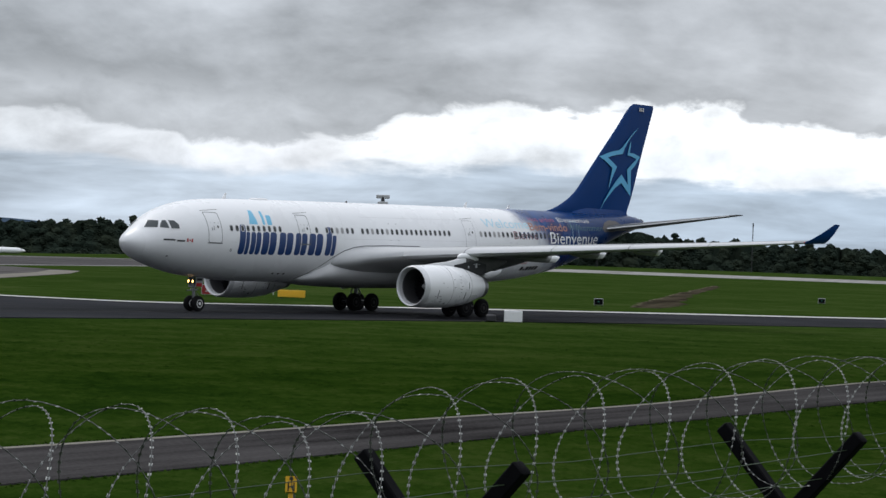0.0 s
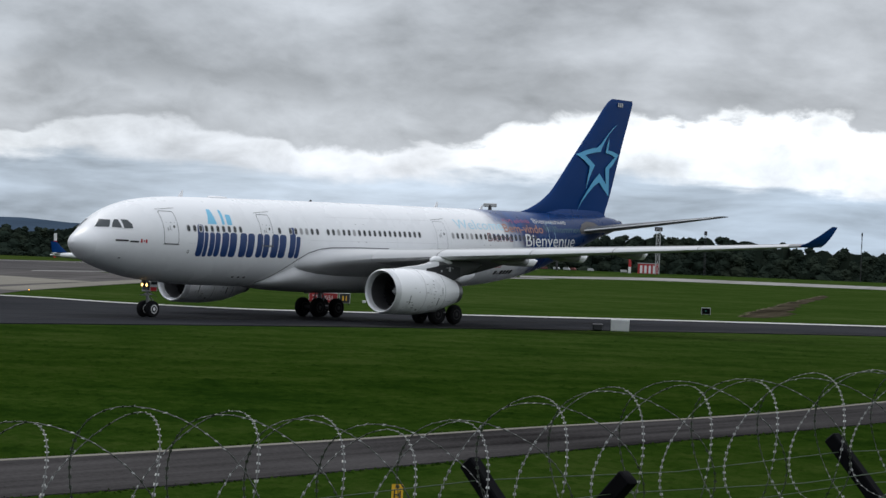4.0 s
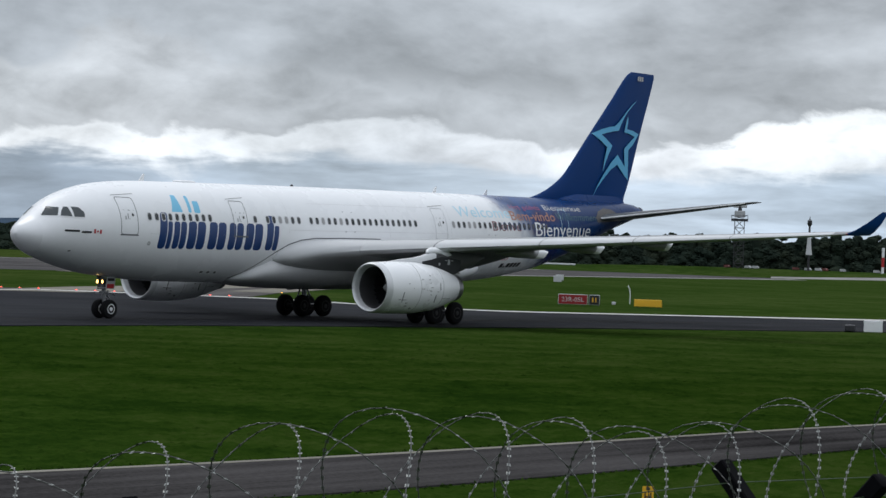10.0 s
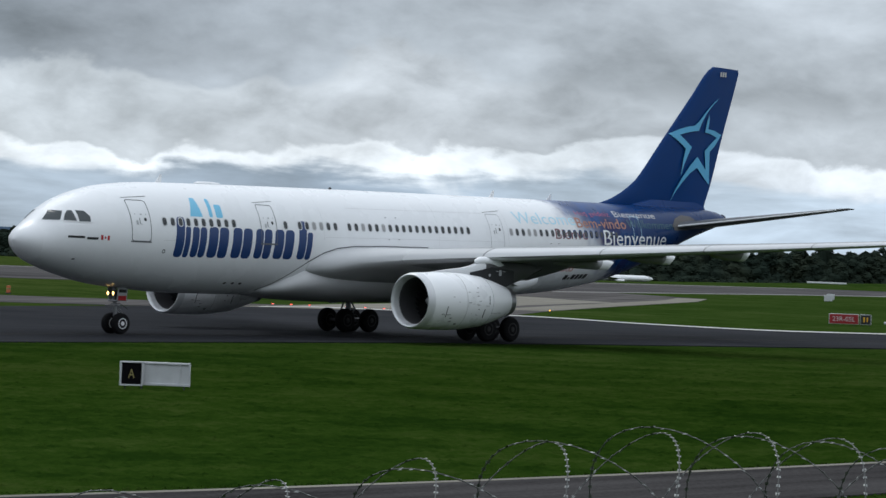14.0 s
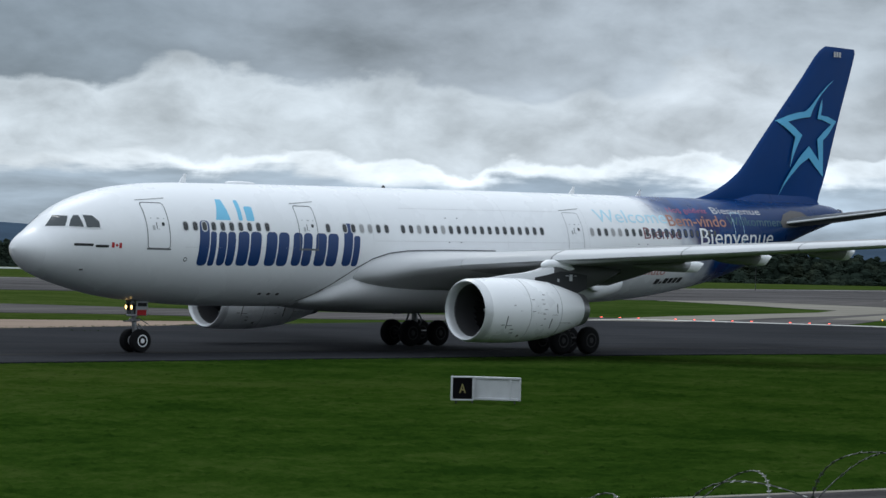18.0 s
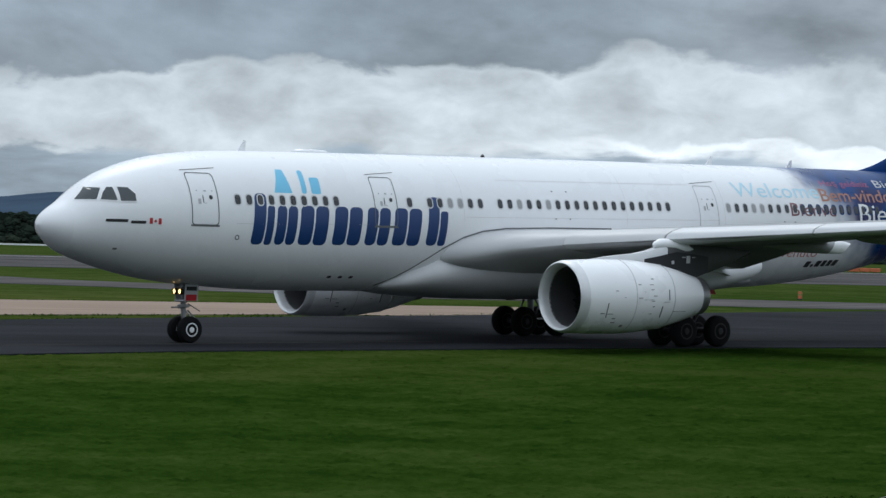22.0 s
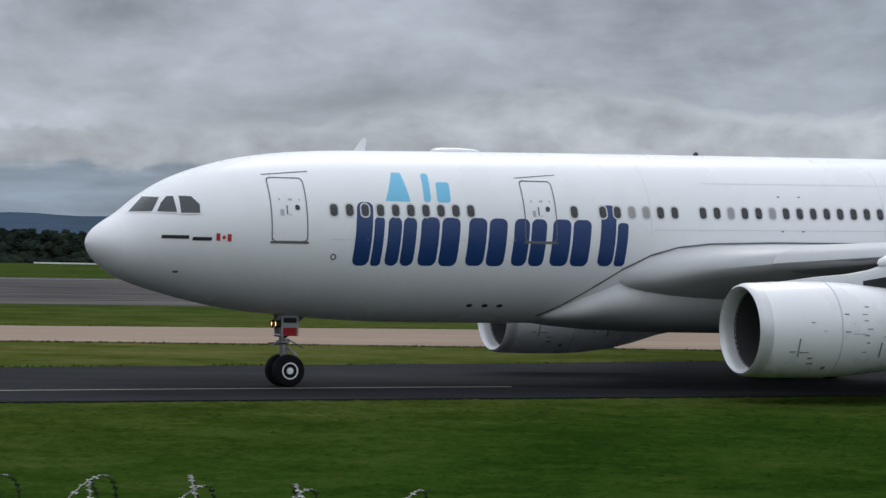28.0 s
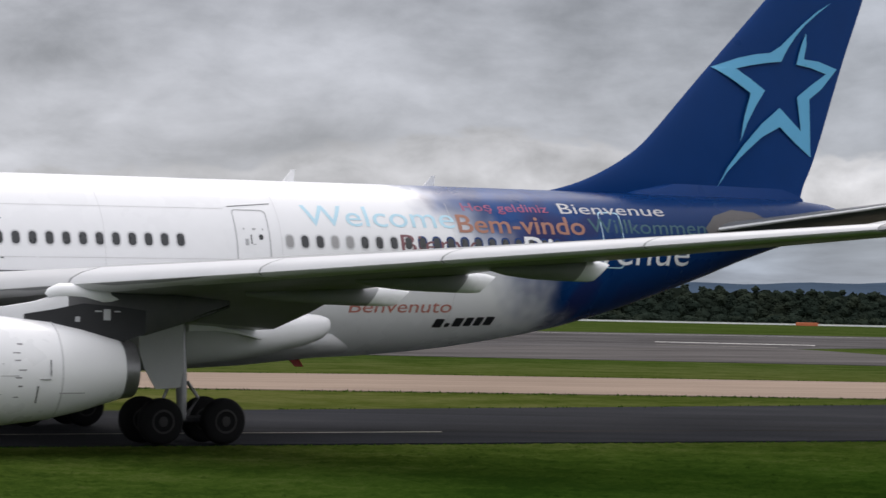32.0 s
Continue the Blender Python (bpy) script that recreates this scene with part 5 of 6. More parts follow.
def build_signs():
    red = board("runway_sign", facing(77.1, 236), 2.65, 0.92, SIGN_RED, "red runway sign with white 23R-05L lettering, on the grass", "sign")
    flat_text("lettering", "23R-05L", 2.0, 0.42, SHADED, red, pose(0, -0.103, 0.58), "white lettering")
    side = board("taxiway_sign", facing(77.57, 236.3), 1.0, 0.92, BLACK, "black taxiway letter sign with a yellow mark", "sign")
    part("mark_bar", Geo().box((0.14, 0.02, 0.42), pose(-0.14, -0.1, 0.58)), YELLOW, side, "yellow bar")
    part("mark_bar", Geo().box((0.1, 0.02, 0.42), pose(0.14, -0.1, 0.58)), YELLOW, side, "yellow bar")
    board("yellow_sign", facing(78.75, 237), 2.5, 0.66, YELLOW, "long blank yellow sign on the grass", "sign", rim=YELLOW)
    board("white_board", facing(83.64, 177, 0, 6), 1.25, 0.78, WHITE, "white blank-backed sign board on the taxiway verge", "sign", 0.02, rim=WHITE)
    part_of = thing("cable_pit", "dark low cable pit beside the white board", "pit", facing(83.15, 178))
    part("cover", Geo().box((0.7, 0.5, 0.5), pose(0, 0, 0.22), 0.08), DARK_METAL, part_of)
    for turn, d, twist in ((85.5, 259, 0), (90.35, 345, 0)):
        small = board("distance_sign", facing(turn, d, 0, twist), 0.92, 0.66, FENCE_BLACK, "small black sign with a thin pale rim on the grass", "sign", rim=GREY, group="small black signs")
        part("mark_bar", Geo().box((0.12, 0.02, 0.1), pose(0, -0.1, 0.46)), GREEN, small)
    # the letter A sign nearest the camera, with the back of its neighbour
    a = thing("letter_sign", "black taxiway sign with a yellow A, open-backed grey panel beside it", "sign", facing(62.1, 80.1))
    front = pose(-0.72, 0, 0, 0, 0, 14)
    part("face", Geo().box((0.62, 0.05, 0.66), front @ pose(0, -0.02, 0.42), 0.01), FENCE_BLACK, a, "black sign face")
    for x, z, w, h in ((0, 0.77, 0.72, 0.05), (0, 0.07, 0.72, 0.05), (-0.335, 0.42, 0.05, 0.7), (0.335, 0.42, 0.05, 0.7)):
        part("rim", Geo().box((w, 0.1, h), front @ pose(x, -0.02, z), 0.008), SIGN_GREY, a, "pale metal rim")
    flat_text("lettering", "A", 0.2, 0.28, FADED_YELLOW, a, front @ pose(0, -0.05, 0.42), "yellow letter A")
    back = pose(0.36, 0.18, 0, 0, 0, -10)
    part("back_panel", Geo().box((1.4, 0.03, 0.58), back @ pose(0, 0, 0.42), 0.005), SIGN_GREY, a, "grey back panel")
    for x, z, w, h in ((0, 0.75, 1.46, 0.07), (0, 0.1, 1.46, 0.08), (-0.71, 0.42, 0.05, 0.7), (0.71, 0.42, 0.05, 0.7), (0.42, 0.42, 0.06, 0.7)):
        part("rail", Geo().box((w, 0.09, h), back @ pose(x, -0.02, z), 0.01), SIGN_GREY, a, "pale metal rail")
    for x in (-0.9, -0.4, 0.9):
        part("leg", Geo().box((0.05, 0.05, 0.14), pose(x, 0.08, 0.01)), DARK_METAL, a)
    # hydrant marker by the fence
    h = thing("hydrant_marker", "yellow hydrant marker plate with a black H on a yellow post", "marker", facing(78.9, 34.2))
    part("post", Geo().box((0.07, 0.05, 1.15), pose(0, 0.02, 0.5), 0.01), YELLOW, h)
    part("plate", Geo().box((0.15, 0.025, 0.22), pose(0, -0.02, 1.13), 0.02), YELLOW, h)
    flat_text("lettering", "H", 0.09, 0.11, BLACK, h, pose(0, -0.036, 1.1), "black letter H")
    part("lettering_bar", Geo().box((0.05, 0.012, 0.03), pose(0, -0.034, 1.205)), BLACK, h)
    y = board("arrow_sign", facing(40.15, 172.5), 0.95, 0.68, YELLOW, "yellow guidance sign with a dark arrow shape", "sign", rim=YELLOW)
    part("arrow_bar", Geo().box((0.14, 0.02, 0.45), pose(0, -0.1, 0.45)), BLACK, y)
    part("arrow_head", Geo().loft([[(-0.2, -0.095, 0.5), (0.2, -0.095, 0.5), (0, -0.095, 0.72)], [(-0.2, -0.11, 0.5), (0.2, -0.11, 0.5), (0, -0.11, 0.72)]]), BLACK, y)
    p = thing("marker_post", "short white marker post in the grass", "post", facing(41.0, 173))
    part("post", Geo().tube([(0, 0, -0.05), (0, 0, 0.7)], 0.06, 8), WHITE, p)
    o = thing("striped_board", "orange and red striped marker board on the grass", "marker", facing(49.7, 186.5))
    for k in range(3):
        part("stripe", Geo().box((0.27, 0.06, 0.72), pose(-0.28 + 0.28 * k, 0, 0.42)), ORANGE_RED if k == 0 else SIGN_RED, o)
    part("foot", Geo().box((0.9, 0.3, 0.06), pose(0, 0, 0.02)), DARK_METAL, o)
    for turn, d in ((58.87, 233), (45.47, 283)):
        o = thing("marker_board", "small faded orange marker board on a dark foot", "marker", facing(turn, d), "orange marker boards")
        part("board", Geo().box((0.36, 0.06, 0.62), pose(0, 0, 0.36), 0.02), ORANGE_RED, o)
        part("band", Geo().box((0.37, 0.07, 0.16), pose(0, 0, 0.4), 0.01), FADED_YELLOW, o, "faded yellow band")
        part("foot", Geo().box((0.5, 0.3, 0.07), pose(0, 0, 0.01)), DARK_METAL, o)
    for k in range(9):
        b = thing("barrier_block", "low red plastic barrier block across the closed taxiway" if k % 2 else "low white plastic barrier block across the closed taxiway", "barrier", facing(12.2 + 0.52 * k, 193 + 0.75 * k), "closed taxiway blocks")
        part("block", Geo().loft([[(-0.6, -0.2, 0), (0.6, -0.2, 0), (0.6, 0.2, 0), (-0.6, 0.2, 0)], [(-0.58, -0.12, 0.14), (0.58, -0.12, 0.14), (0.58, 0.12, 0.14), (-0.58, 0.12, 0.14)], [(-0.55, -0.09, 0.24), (0.55, -0.09, 0.24), (0.55, 0.09, 0.24), (-0.55, 0.09, 0.24)]]), DULL_RED if k % 2 else WHITE, b)
    wand = thing("bent_pole", "thin bent white frangible pole", "pole", facing(78.35, 255))
    part("pole", Geo().tube([(0, 0, 0), (0.02, 0, 0.9), (-0.05, 0, 1.5), (-0.25, 0, 1.85)], 0.045, 8), WHITE, wand)
    for turn, d in ((78.0, 250), (76.75, 480), (76.8, 517)):
        c = thing("cabinet", "small pale equipment cabinet on the grass", "cabinet", facing(turn, d), "equipment cabinets")
        s = 0.35 if d < 300 else 1.5
        part("body", Geo().box((s, s * 0.6, s * 0.75), pose(0, 0, s * 0.36), 0.03), SIGN_GREY, c)


def build_lights():
    """Stop bar of red lights over the link, and amber guard lights."""
    base = thing("stop_light", "flush red stop-bar light, lit", "light", pose(206.6, 77, 0), "stop bar lights")
    part("ring", Geo().lathe([(0, 0.2), (0.03, 0.19), (0.05, 0.12)], pose(0, 0, 0, 0, -90, 0), 12), DARK_METAL, base)
    part("lens", Geo().lathe([(0.05, 0.1), (0.09, 0.08), (0.11, 0.02)], pose(0, 0, 0, 0, -90, 0), 12), RED_LIGHT, base)
    for k in range(1, 13):
        if k not in (3, 9):
            copy_thing(base, pose(206.6 - 0.2 * k, 77 + 1.66 * k, 0))
    amber = thing("guard_light", "lit amber runway guard light in a dark housing", "light", facing(63.67, 203), "amber guard lights")
    part("housing", Geo().box((0.55, 0.25, 0.55), pose(0, 0, 0.42), 0.06), DARK_METAL, amber)
    part("lens", Geo().lathe([(0, 0.02), (0.03, 0.2), (0.06, 0.2)], pose(0, -0.2, 0.42, 0, 0, 90), 16), AMBER_LIGHT, amber)
    part("post", Geo().tube([(0, 0, -0.05), (0, 0, 0.2)], 0.05, 8), STEEL, amber)
    lone = thing("edge_light", "small lit amber edge light in the grass", "light", facing(70.7, 236))
    part("stem", Geo().tube([(0, 0, -0.05), (0, 0, 0.22)], 0.05, 8), DARK_METAL, lone)
    part("lens", Geo().lathe([(0, 0.05), (0.05, 0.055), (0.09, 0.02)], pose(0, 0, 0.2, 0, -90, 0), 12), AMBER_LIGHT, lone)
    tee = thing("marker_tee", "thin white T-shaped marker post in the grass", "post", facing(17.8, 169))
    part("post", Geo().tube([(0, 0, -0.05), (0, 0, 0.72)], 0.05, 8), WHITE, tee)
    part("crossbar", Geo().box((0.75, 0.06, 0.1), pose(0.22, 0, 0.74), 0.02), WHITE, tee)


# ---- far things: towers, masts, building, vehicles, parked airliners ----
def lattice(g, w, h, steps, r):
    c = [(-w, -w), (w, -w), (w, w), (-w, w)]
    for x, y in c:
        g.tube([(x, y, 0), (x, y, h)], r, 4)
    for k in range(steps):
        z0, z1 = h * k / steps, h * (k + 1) / steps
        for (xa, ya), (xb, yb) in zip(c, c[1:] + c[:1]):
            g.tube([(xa, ya, z0), (xb, yb, z1)], r * 0.6, 4)
            g.tube([(xa, ya, z1), (xb, yb, z1)], r * 0.6, 4)
    return g


def build_bank():
    """The field rises gently to a low bank in the east, with a pale strip along it."""
    ease = lambda v: min(max(v, 0), 1) ** 2 * (3 - 2 * min(max(v, 0), 1))
    rings, pale = [], []
    for k in range(64):
        turn = 70 + 0.6 * k
        a, b = ease((turn - 72) / 8), ease((turn - 81) / 4)
        rise = [(880, -0.09), (940, -0.07 + 0.5 * b), (985, -0.04 + 1.25 * b), (1005, 0.4 * a + 1.4 * b), (1040, 3.15 * a), (1085, 3.3 * a), (1230, 3.4 * a - 0.1)]
        rings.append([(*bearing(turn, d), z) for d, z in rise] + [(*bearing(turn, 1230), -0.6), (*bearing(turn, 880), -0.6)])
        if turn > 81:
            pale.append([(*bearing(turn, 962), 0.86 * b + 0.03), (*bearing(turn, 985), 1.25 * b + 0.03), (*bearing(turn, 1005), 0.4 * a + 1.4 * b + 0.03), (*bearing(turn, 1005), 0.4 * a + 1.4 * b - 0.1), (*bearing(turn, 962), 0.86 * b - 0.1)])
    tagged(part("ground_bank", Geo().loft(rings), GRASS, smooth=0), "low grassy rise in front of the far woods", "grass", kind="structure")
    tagged(part("runway_strip", Geo().loft(pale), PALE_CONCRETE, smooth=0), "pale concrete strip far along the bank", "runway", kind="structure")


def build_far():
    R = 1040
    up = lambda el, d=R: EYE_HEIGHT + d * math.tan(radians(el))
    radar = thing("radar_tower", "grey lattice radar tower with a pale aerial on top", "tower", facing(80.68, R, -2))
    part("lattice", lattice(Geo(), 1.9, up(1.02) + 2, 7, 0.2), DARK_METAL, radar)
    part("platform", Geo().box((6.6, 6.6, 0.9), pose(0, 0, up(1.0) + 2)), DARK_METAL, radar)
    part("railing", lattice(Geo(), 3.2, 1.6, 1, 0.12).box((6.6, 0.15, 0.15), pose(0, -3.2, 1.6)), DARK_METAL, radar).matrix_basis = pose(0, 0, up(1.01) + 2)
    part("cabin", Geo().box((4.2, 4.2, 2.6), pose(0, 0, up(1.13) + 2), 0.2), GREY, radar)
    part("pedestal", Geo().tube([(0, 0, up(1.15) + 2), (0, 0, up(1.31) + 2)], [0.9, 0.6], 10), DARK_METAL, radar)
    part("aerial", Geo().box((5.4, 0.9, 1.5), pose(0, 0, up(1.31) + 2), 0.2), GREY, radar)
    slim = thing("control_tower", "slim pale control tower with a dark cab, far off", "tower", facing(82.2, R, -2))
    part("column", Geo().lathe([(0, 0.5), (up(1.06), 0.4)], pose(0, 0, 0, 0, -90, 0), 10), DARK_METAL, slim, "dark column")
    part("skirt", Geo().lathe([(up(0.4), 1.3), (up(0.55), 0.95), (up(0.8), 0.6)], pose(0, 0, 0, 0, -90, 0), 12), SIGN_GREY, slim, "pale tapering skirt")
    part("cab", Geo().lathe([(up(1.02), 0.4), (up(1.07), 0.95), (up(1.15), 0.9), (up(1.17), 0.25), (up(1.24), 0.1)], pose(0, 0, 0, 0, -90, 0), 12), DARK_METAL, slim)
    house = thing("equipment_building", "low building painted in red and white squares", "building", facing(84.2, R + 6, 2.9))
    part("wall", Geo().box((8.2, 6, 4.2), pose(0, 0, 2.1)), RED, house)
    for k in range(4):
        part("white_square", Geo().box((0.95, 0.1, 3.1), pose(-2.7 + 1.7 * k, -3.05, 1.95)), WHITE, house)
    part("roof", Geo().box((8.5, 6.3, 0.3), pose(0, 0, 4.35)), GREY, house)
    for turn, lo, hi, w, banded in ((83.8, 0, 0.5, 0.55, True), (84.4, 0, 0.93, 1.3, False), (88.81, 0, 0.98, 0.22, False), (85.43, 0, 0.88, 0.5, False), (71.22, 0, 0.3, 0.6, True)):
        mast = thing("mast", "tall banded mast in red and white" if banded else "tall thin grey lattice mast on the skyline", "mast", facing(turn, R, -2), "masts")
        h = up(hi) + 2
        if banded:
            for k in range(4):
                part("band", Geo().tube([(0, 0, h * k / 4), (0, 0, h * (k + 1) / 4)], w, 8), WHITE if k % 2 else RED, mast)
        else:
            part("lattice", lattice(Geo(), w * 0.6, h, 8, 0.09 if w < 1 else 0.16), DARK_METAL if w < 1 else SIGN_GREY, mast)
            part("head", Geo().box((w * 2.4, w, 1.6), pose(0, 0, h), 0.1), DARK_METAL, mast)
    rng = random.Random(4)
    for k in range(9):
        v = thing("van", "small grey service van, far away" if k % 3 else "small dull red service van, far away", "vehicle", facing(80.6 + 0.36 * k + rng.uniform(-0.3, 0.3), R + 4, 3.1, rng.uniform(-60, 60)) @ Matrix.Scale(0.6, 4), "far vehicles")
        part("body", Geo().loft([[(-2.3, -0.9, 0.5), (2.3, -0.9, 0.5), (2.3, 0.9, 0.5), (-2.3, 0.9, 0.5)], [(-2.3, -0.9, 1.4), (2.3, -0.9, 1.2), (2.3, 0.9, 1.2), (-2.3, 0.9, 1.4)], [(-2.2, -0.8, 2.1), (1.2, -0.8, 2.1), (1.2, 0.8, 2.1), (-2.2, 0.8, 2.1)]]), GREY if k % 3 else DULL_RED, v)
        for dx in (-1.5, 1.5):
            for s in (-1, 1):
                part("wheel", Geo().lathe([(-0.1, 0.33), (0.1, 0.33)], pose(dx, s * 0.85, 0.33, 0, 0, 90), 10), RUBBER, v)

    def parked(m, tail, pod, label, size=1.0, mark=False, girth=1.0):
        p = thing("parked_airliner", label, "aircraft", m, "far airliners")
        part("fuselage", Geo().lathe([(0, 0.1), (0.6, 0.8 * girth), (2, 1.5 * girth), (4, 1.95 * girth), (26, 1.95 * girth), (31, 1.5 * girth), (37, 0.3)], pose(-18, 0, 3.3), 20), WHITE, p)
        flying_surface("fin", [(11.5, 0, 5.0, 6.5, 0.08), (16.5, 0, 11.6, 2.4, 0.08)], tail, p, "coloured fin", True)
        part("cockpit_window", Geo().box((0.7, 2.3, 0.5), pose(-16.2, 0, 3.3 + 0.9 * girth, 0, -30), 0.1), GLASS, p, "dark cockpit windows")
        for s in (-1, 1):
            flying_surface("wing", [(-5, s * 1.5, 2.8, 7, 0.12), (3.5, s * 17, 4.2, 1.6, 0.1)], SIGN_GREY, p)
            flying_surface("tailplane", [(14, s * 0.4, 4.2, 3.6, 0.09), (17, s * 6, 4.7, 1.4, 0.09)], SIGN_GREY, p)
            part("engine", Geo().lathe([(-5.5, 0.7), (-4, 1.0), (-1.5, 0.85), (-1, 0.5)], pose(0, s * 5.7, 1.7), 14), pod, p, "engine pod")
            part("gear_leg", Geo().tube([(1, s * 3.5, 0.4), (1, s * 3.5, 2.6)], 0.16, 8), DARK_METAL, p)
            part("wheel", Geo().lathe([(-0.45, 0.4), (-0.38, 0.56), (0.38, 0.56), (0.45, 0.4)], pose(1, s * 3.5, 0.56, 0, 0, 90), 14), RUBBER, p)
        part("gear_leg", Geo().tube([(-13, 0, 0.3), (-13, 0, 2.2)], 0.12, 8), DARK_METAL, p)
        part("wheel", Geo().lathe([(-0.3, 0.28), (-0.25, 0.4), (0.25, 0.4), (0.3, 0.28)], pose(-13, 0, 0.4, 0, 0, 90), 14), RUBBER, p)
        if mark:
            part("fin_mark", Geo().lathe([(0, 0.95), (0.04, 0.95)], pose(16.7, -0.3, 9.3, 0, 0, 90), 16), YELLOW, p, "orange disc on the fin")
            part("fin_mark", Geo().lathe([(0, 0.95), (0.04, 0.95)], pose(16.7, 0.26, 9.3, 0, 0, 90), 16), YELLOW, p, "orange disc on the fin")
        for o in p.children:
            o.data.transform(Matrix.Scale(size, 4))
        return p
    parked(facing(72.05, 1000, -0.9, 178) @ Matrix.Diagonal((0.86, 0.86, 0.62, 1)), BLUE, WHITE, "white airliner with a dark fin parked far off behind the runway")
    fast = parked(pose(0, 0, 0), BLUE, ORANGE_RED, "white airliner with red engines and blue fin, rolling fast")
    slow = parked(pose(0, 0, 0), BLUE, WHITE, "white airliner with dark blue fin and orange disc, rolling", 1.3, True, 0.78)
    rail = Geo()
    path = [bearing(a, d) for a, d in ((19.5, 1062), (26, 1000), (33, 940), (38.5, 930), (44, 920), (51.5, 905), (58, 830))]
    for (xa, ya), (xb, yb) in zip(path, path[1:]):
        rail.loft([[(xa, ya, -0.1), (xa + 0.3, ya, -0.1), (xa + 0.3, ya, 0.5), (xa, ya, 0.5)], [(xb, yb, -0.1), (xb + 0.3, yb, -0.1), (xb + 0.3, yb, 0.5), (xb, yb, 0.5)]])
    fence = thing("white_boundary_wall", "low white boundary wall in front of the woods", "wall", kind="structure")
    part("wall", rail, WHITE, fence)
    pad = thing("low_white_wall", "long low white wall on the grassy rise before the woods", "wall", facing(76.7, 1036, 1.85), kind="structure")
    part("wall", Geo().box((15.5, 0.7, 0.7), pose(0, 0, 0.45), 0.1), PALE, pad)
    o = thing("orange_barrier", "long low orange barrier by the boundary", "barrier", facing(37.9, 900))
    part("block", Geo().box((7.5, 0.6, 1.2), pose(0, 0, 0.5), 0.1), ORANGE_RED, o)
    o = thing("orange_barrier", "short low orange barrier by the boundary", "barrier", facing(44.2, 860))
    part("block", Geo().box((8.0, 0.6, 0.8), pose(0, 0, 0.35), 0.1), ORANGE_RED, o)
    o = thing("orange_fence", "long low run of orange plastic site fence", "fence", facing(63.2, 700))
    for k in range(7):
        part("panel", Geo().box((2.9, 0.2, 0.85), pose(-9 + 3 * k, 0, 0.5), 0.05), ORANGE_RED, o)
        part("foot", Geo().box((0.5, 0.6, 0.12), pose(-9 + 3 * k, 0, 0.04)), DARK_METAL, o)
    o = thing("orange_fence", "short run of orange-red plastic site fence", "fence", facing(60.25, 600))
    for k in range(3):
        part("panel", Geo().box((2.3, 0.2, 0.85), pose(-2.4 + 2.4 * k, 0, 0.5), 0.05), ORANGE_RED, o)
        part("foot", Geo().box((0.5, 0.6, 0.12), pose(-2.4 + 2.4 * k, 0, 0.04)), DARK_METAL, o)
    sock = thing("windsock", "orange and white windsock blowing from a thin dark pole", "windsock", facing(67.95, 640))
    part("pole", Geo().tube([(0, 0, -0.1), (0, 0, 9.3)], [0.07, 0.04], 8), DARK_METAL, sock)
    for k in range(5):
        a, b = k / 5, (k + 1) / 5
        part("band", Geo().lathe([(0.1 + 4.2 * a, 0.55 - 0.28 * a), (0.1 + 4.2 * b, 0.55 - 0.28 * b)], pose(0, 0, 8.9) @ Matrix.Rotation(radians(176), 4, "Y"), 14, (False, False)), SIGN_GREY if k % 2 else ORANGE_RED, sock, "faded white band" if k % 2 else "faded orange band")
    return fast, slow


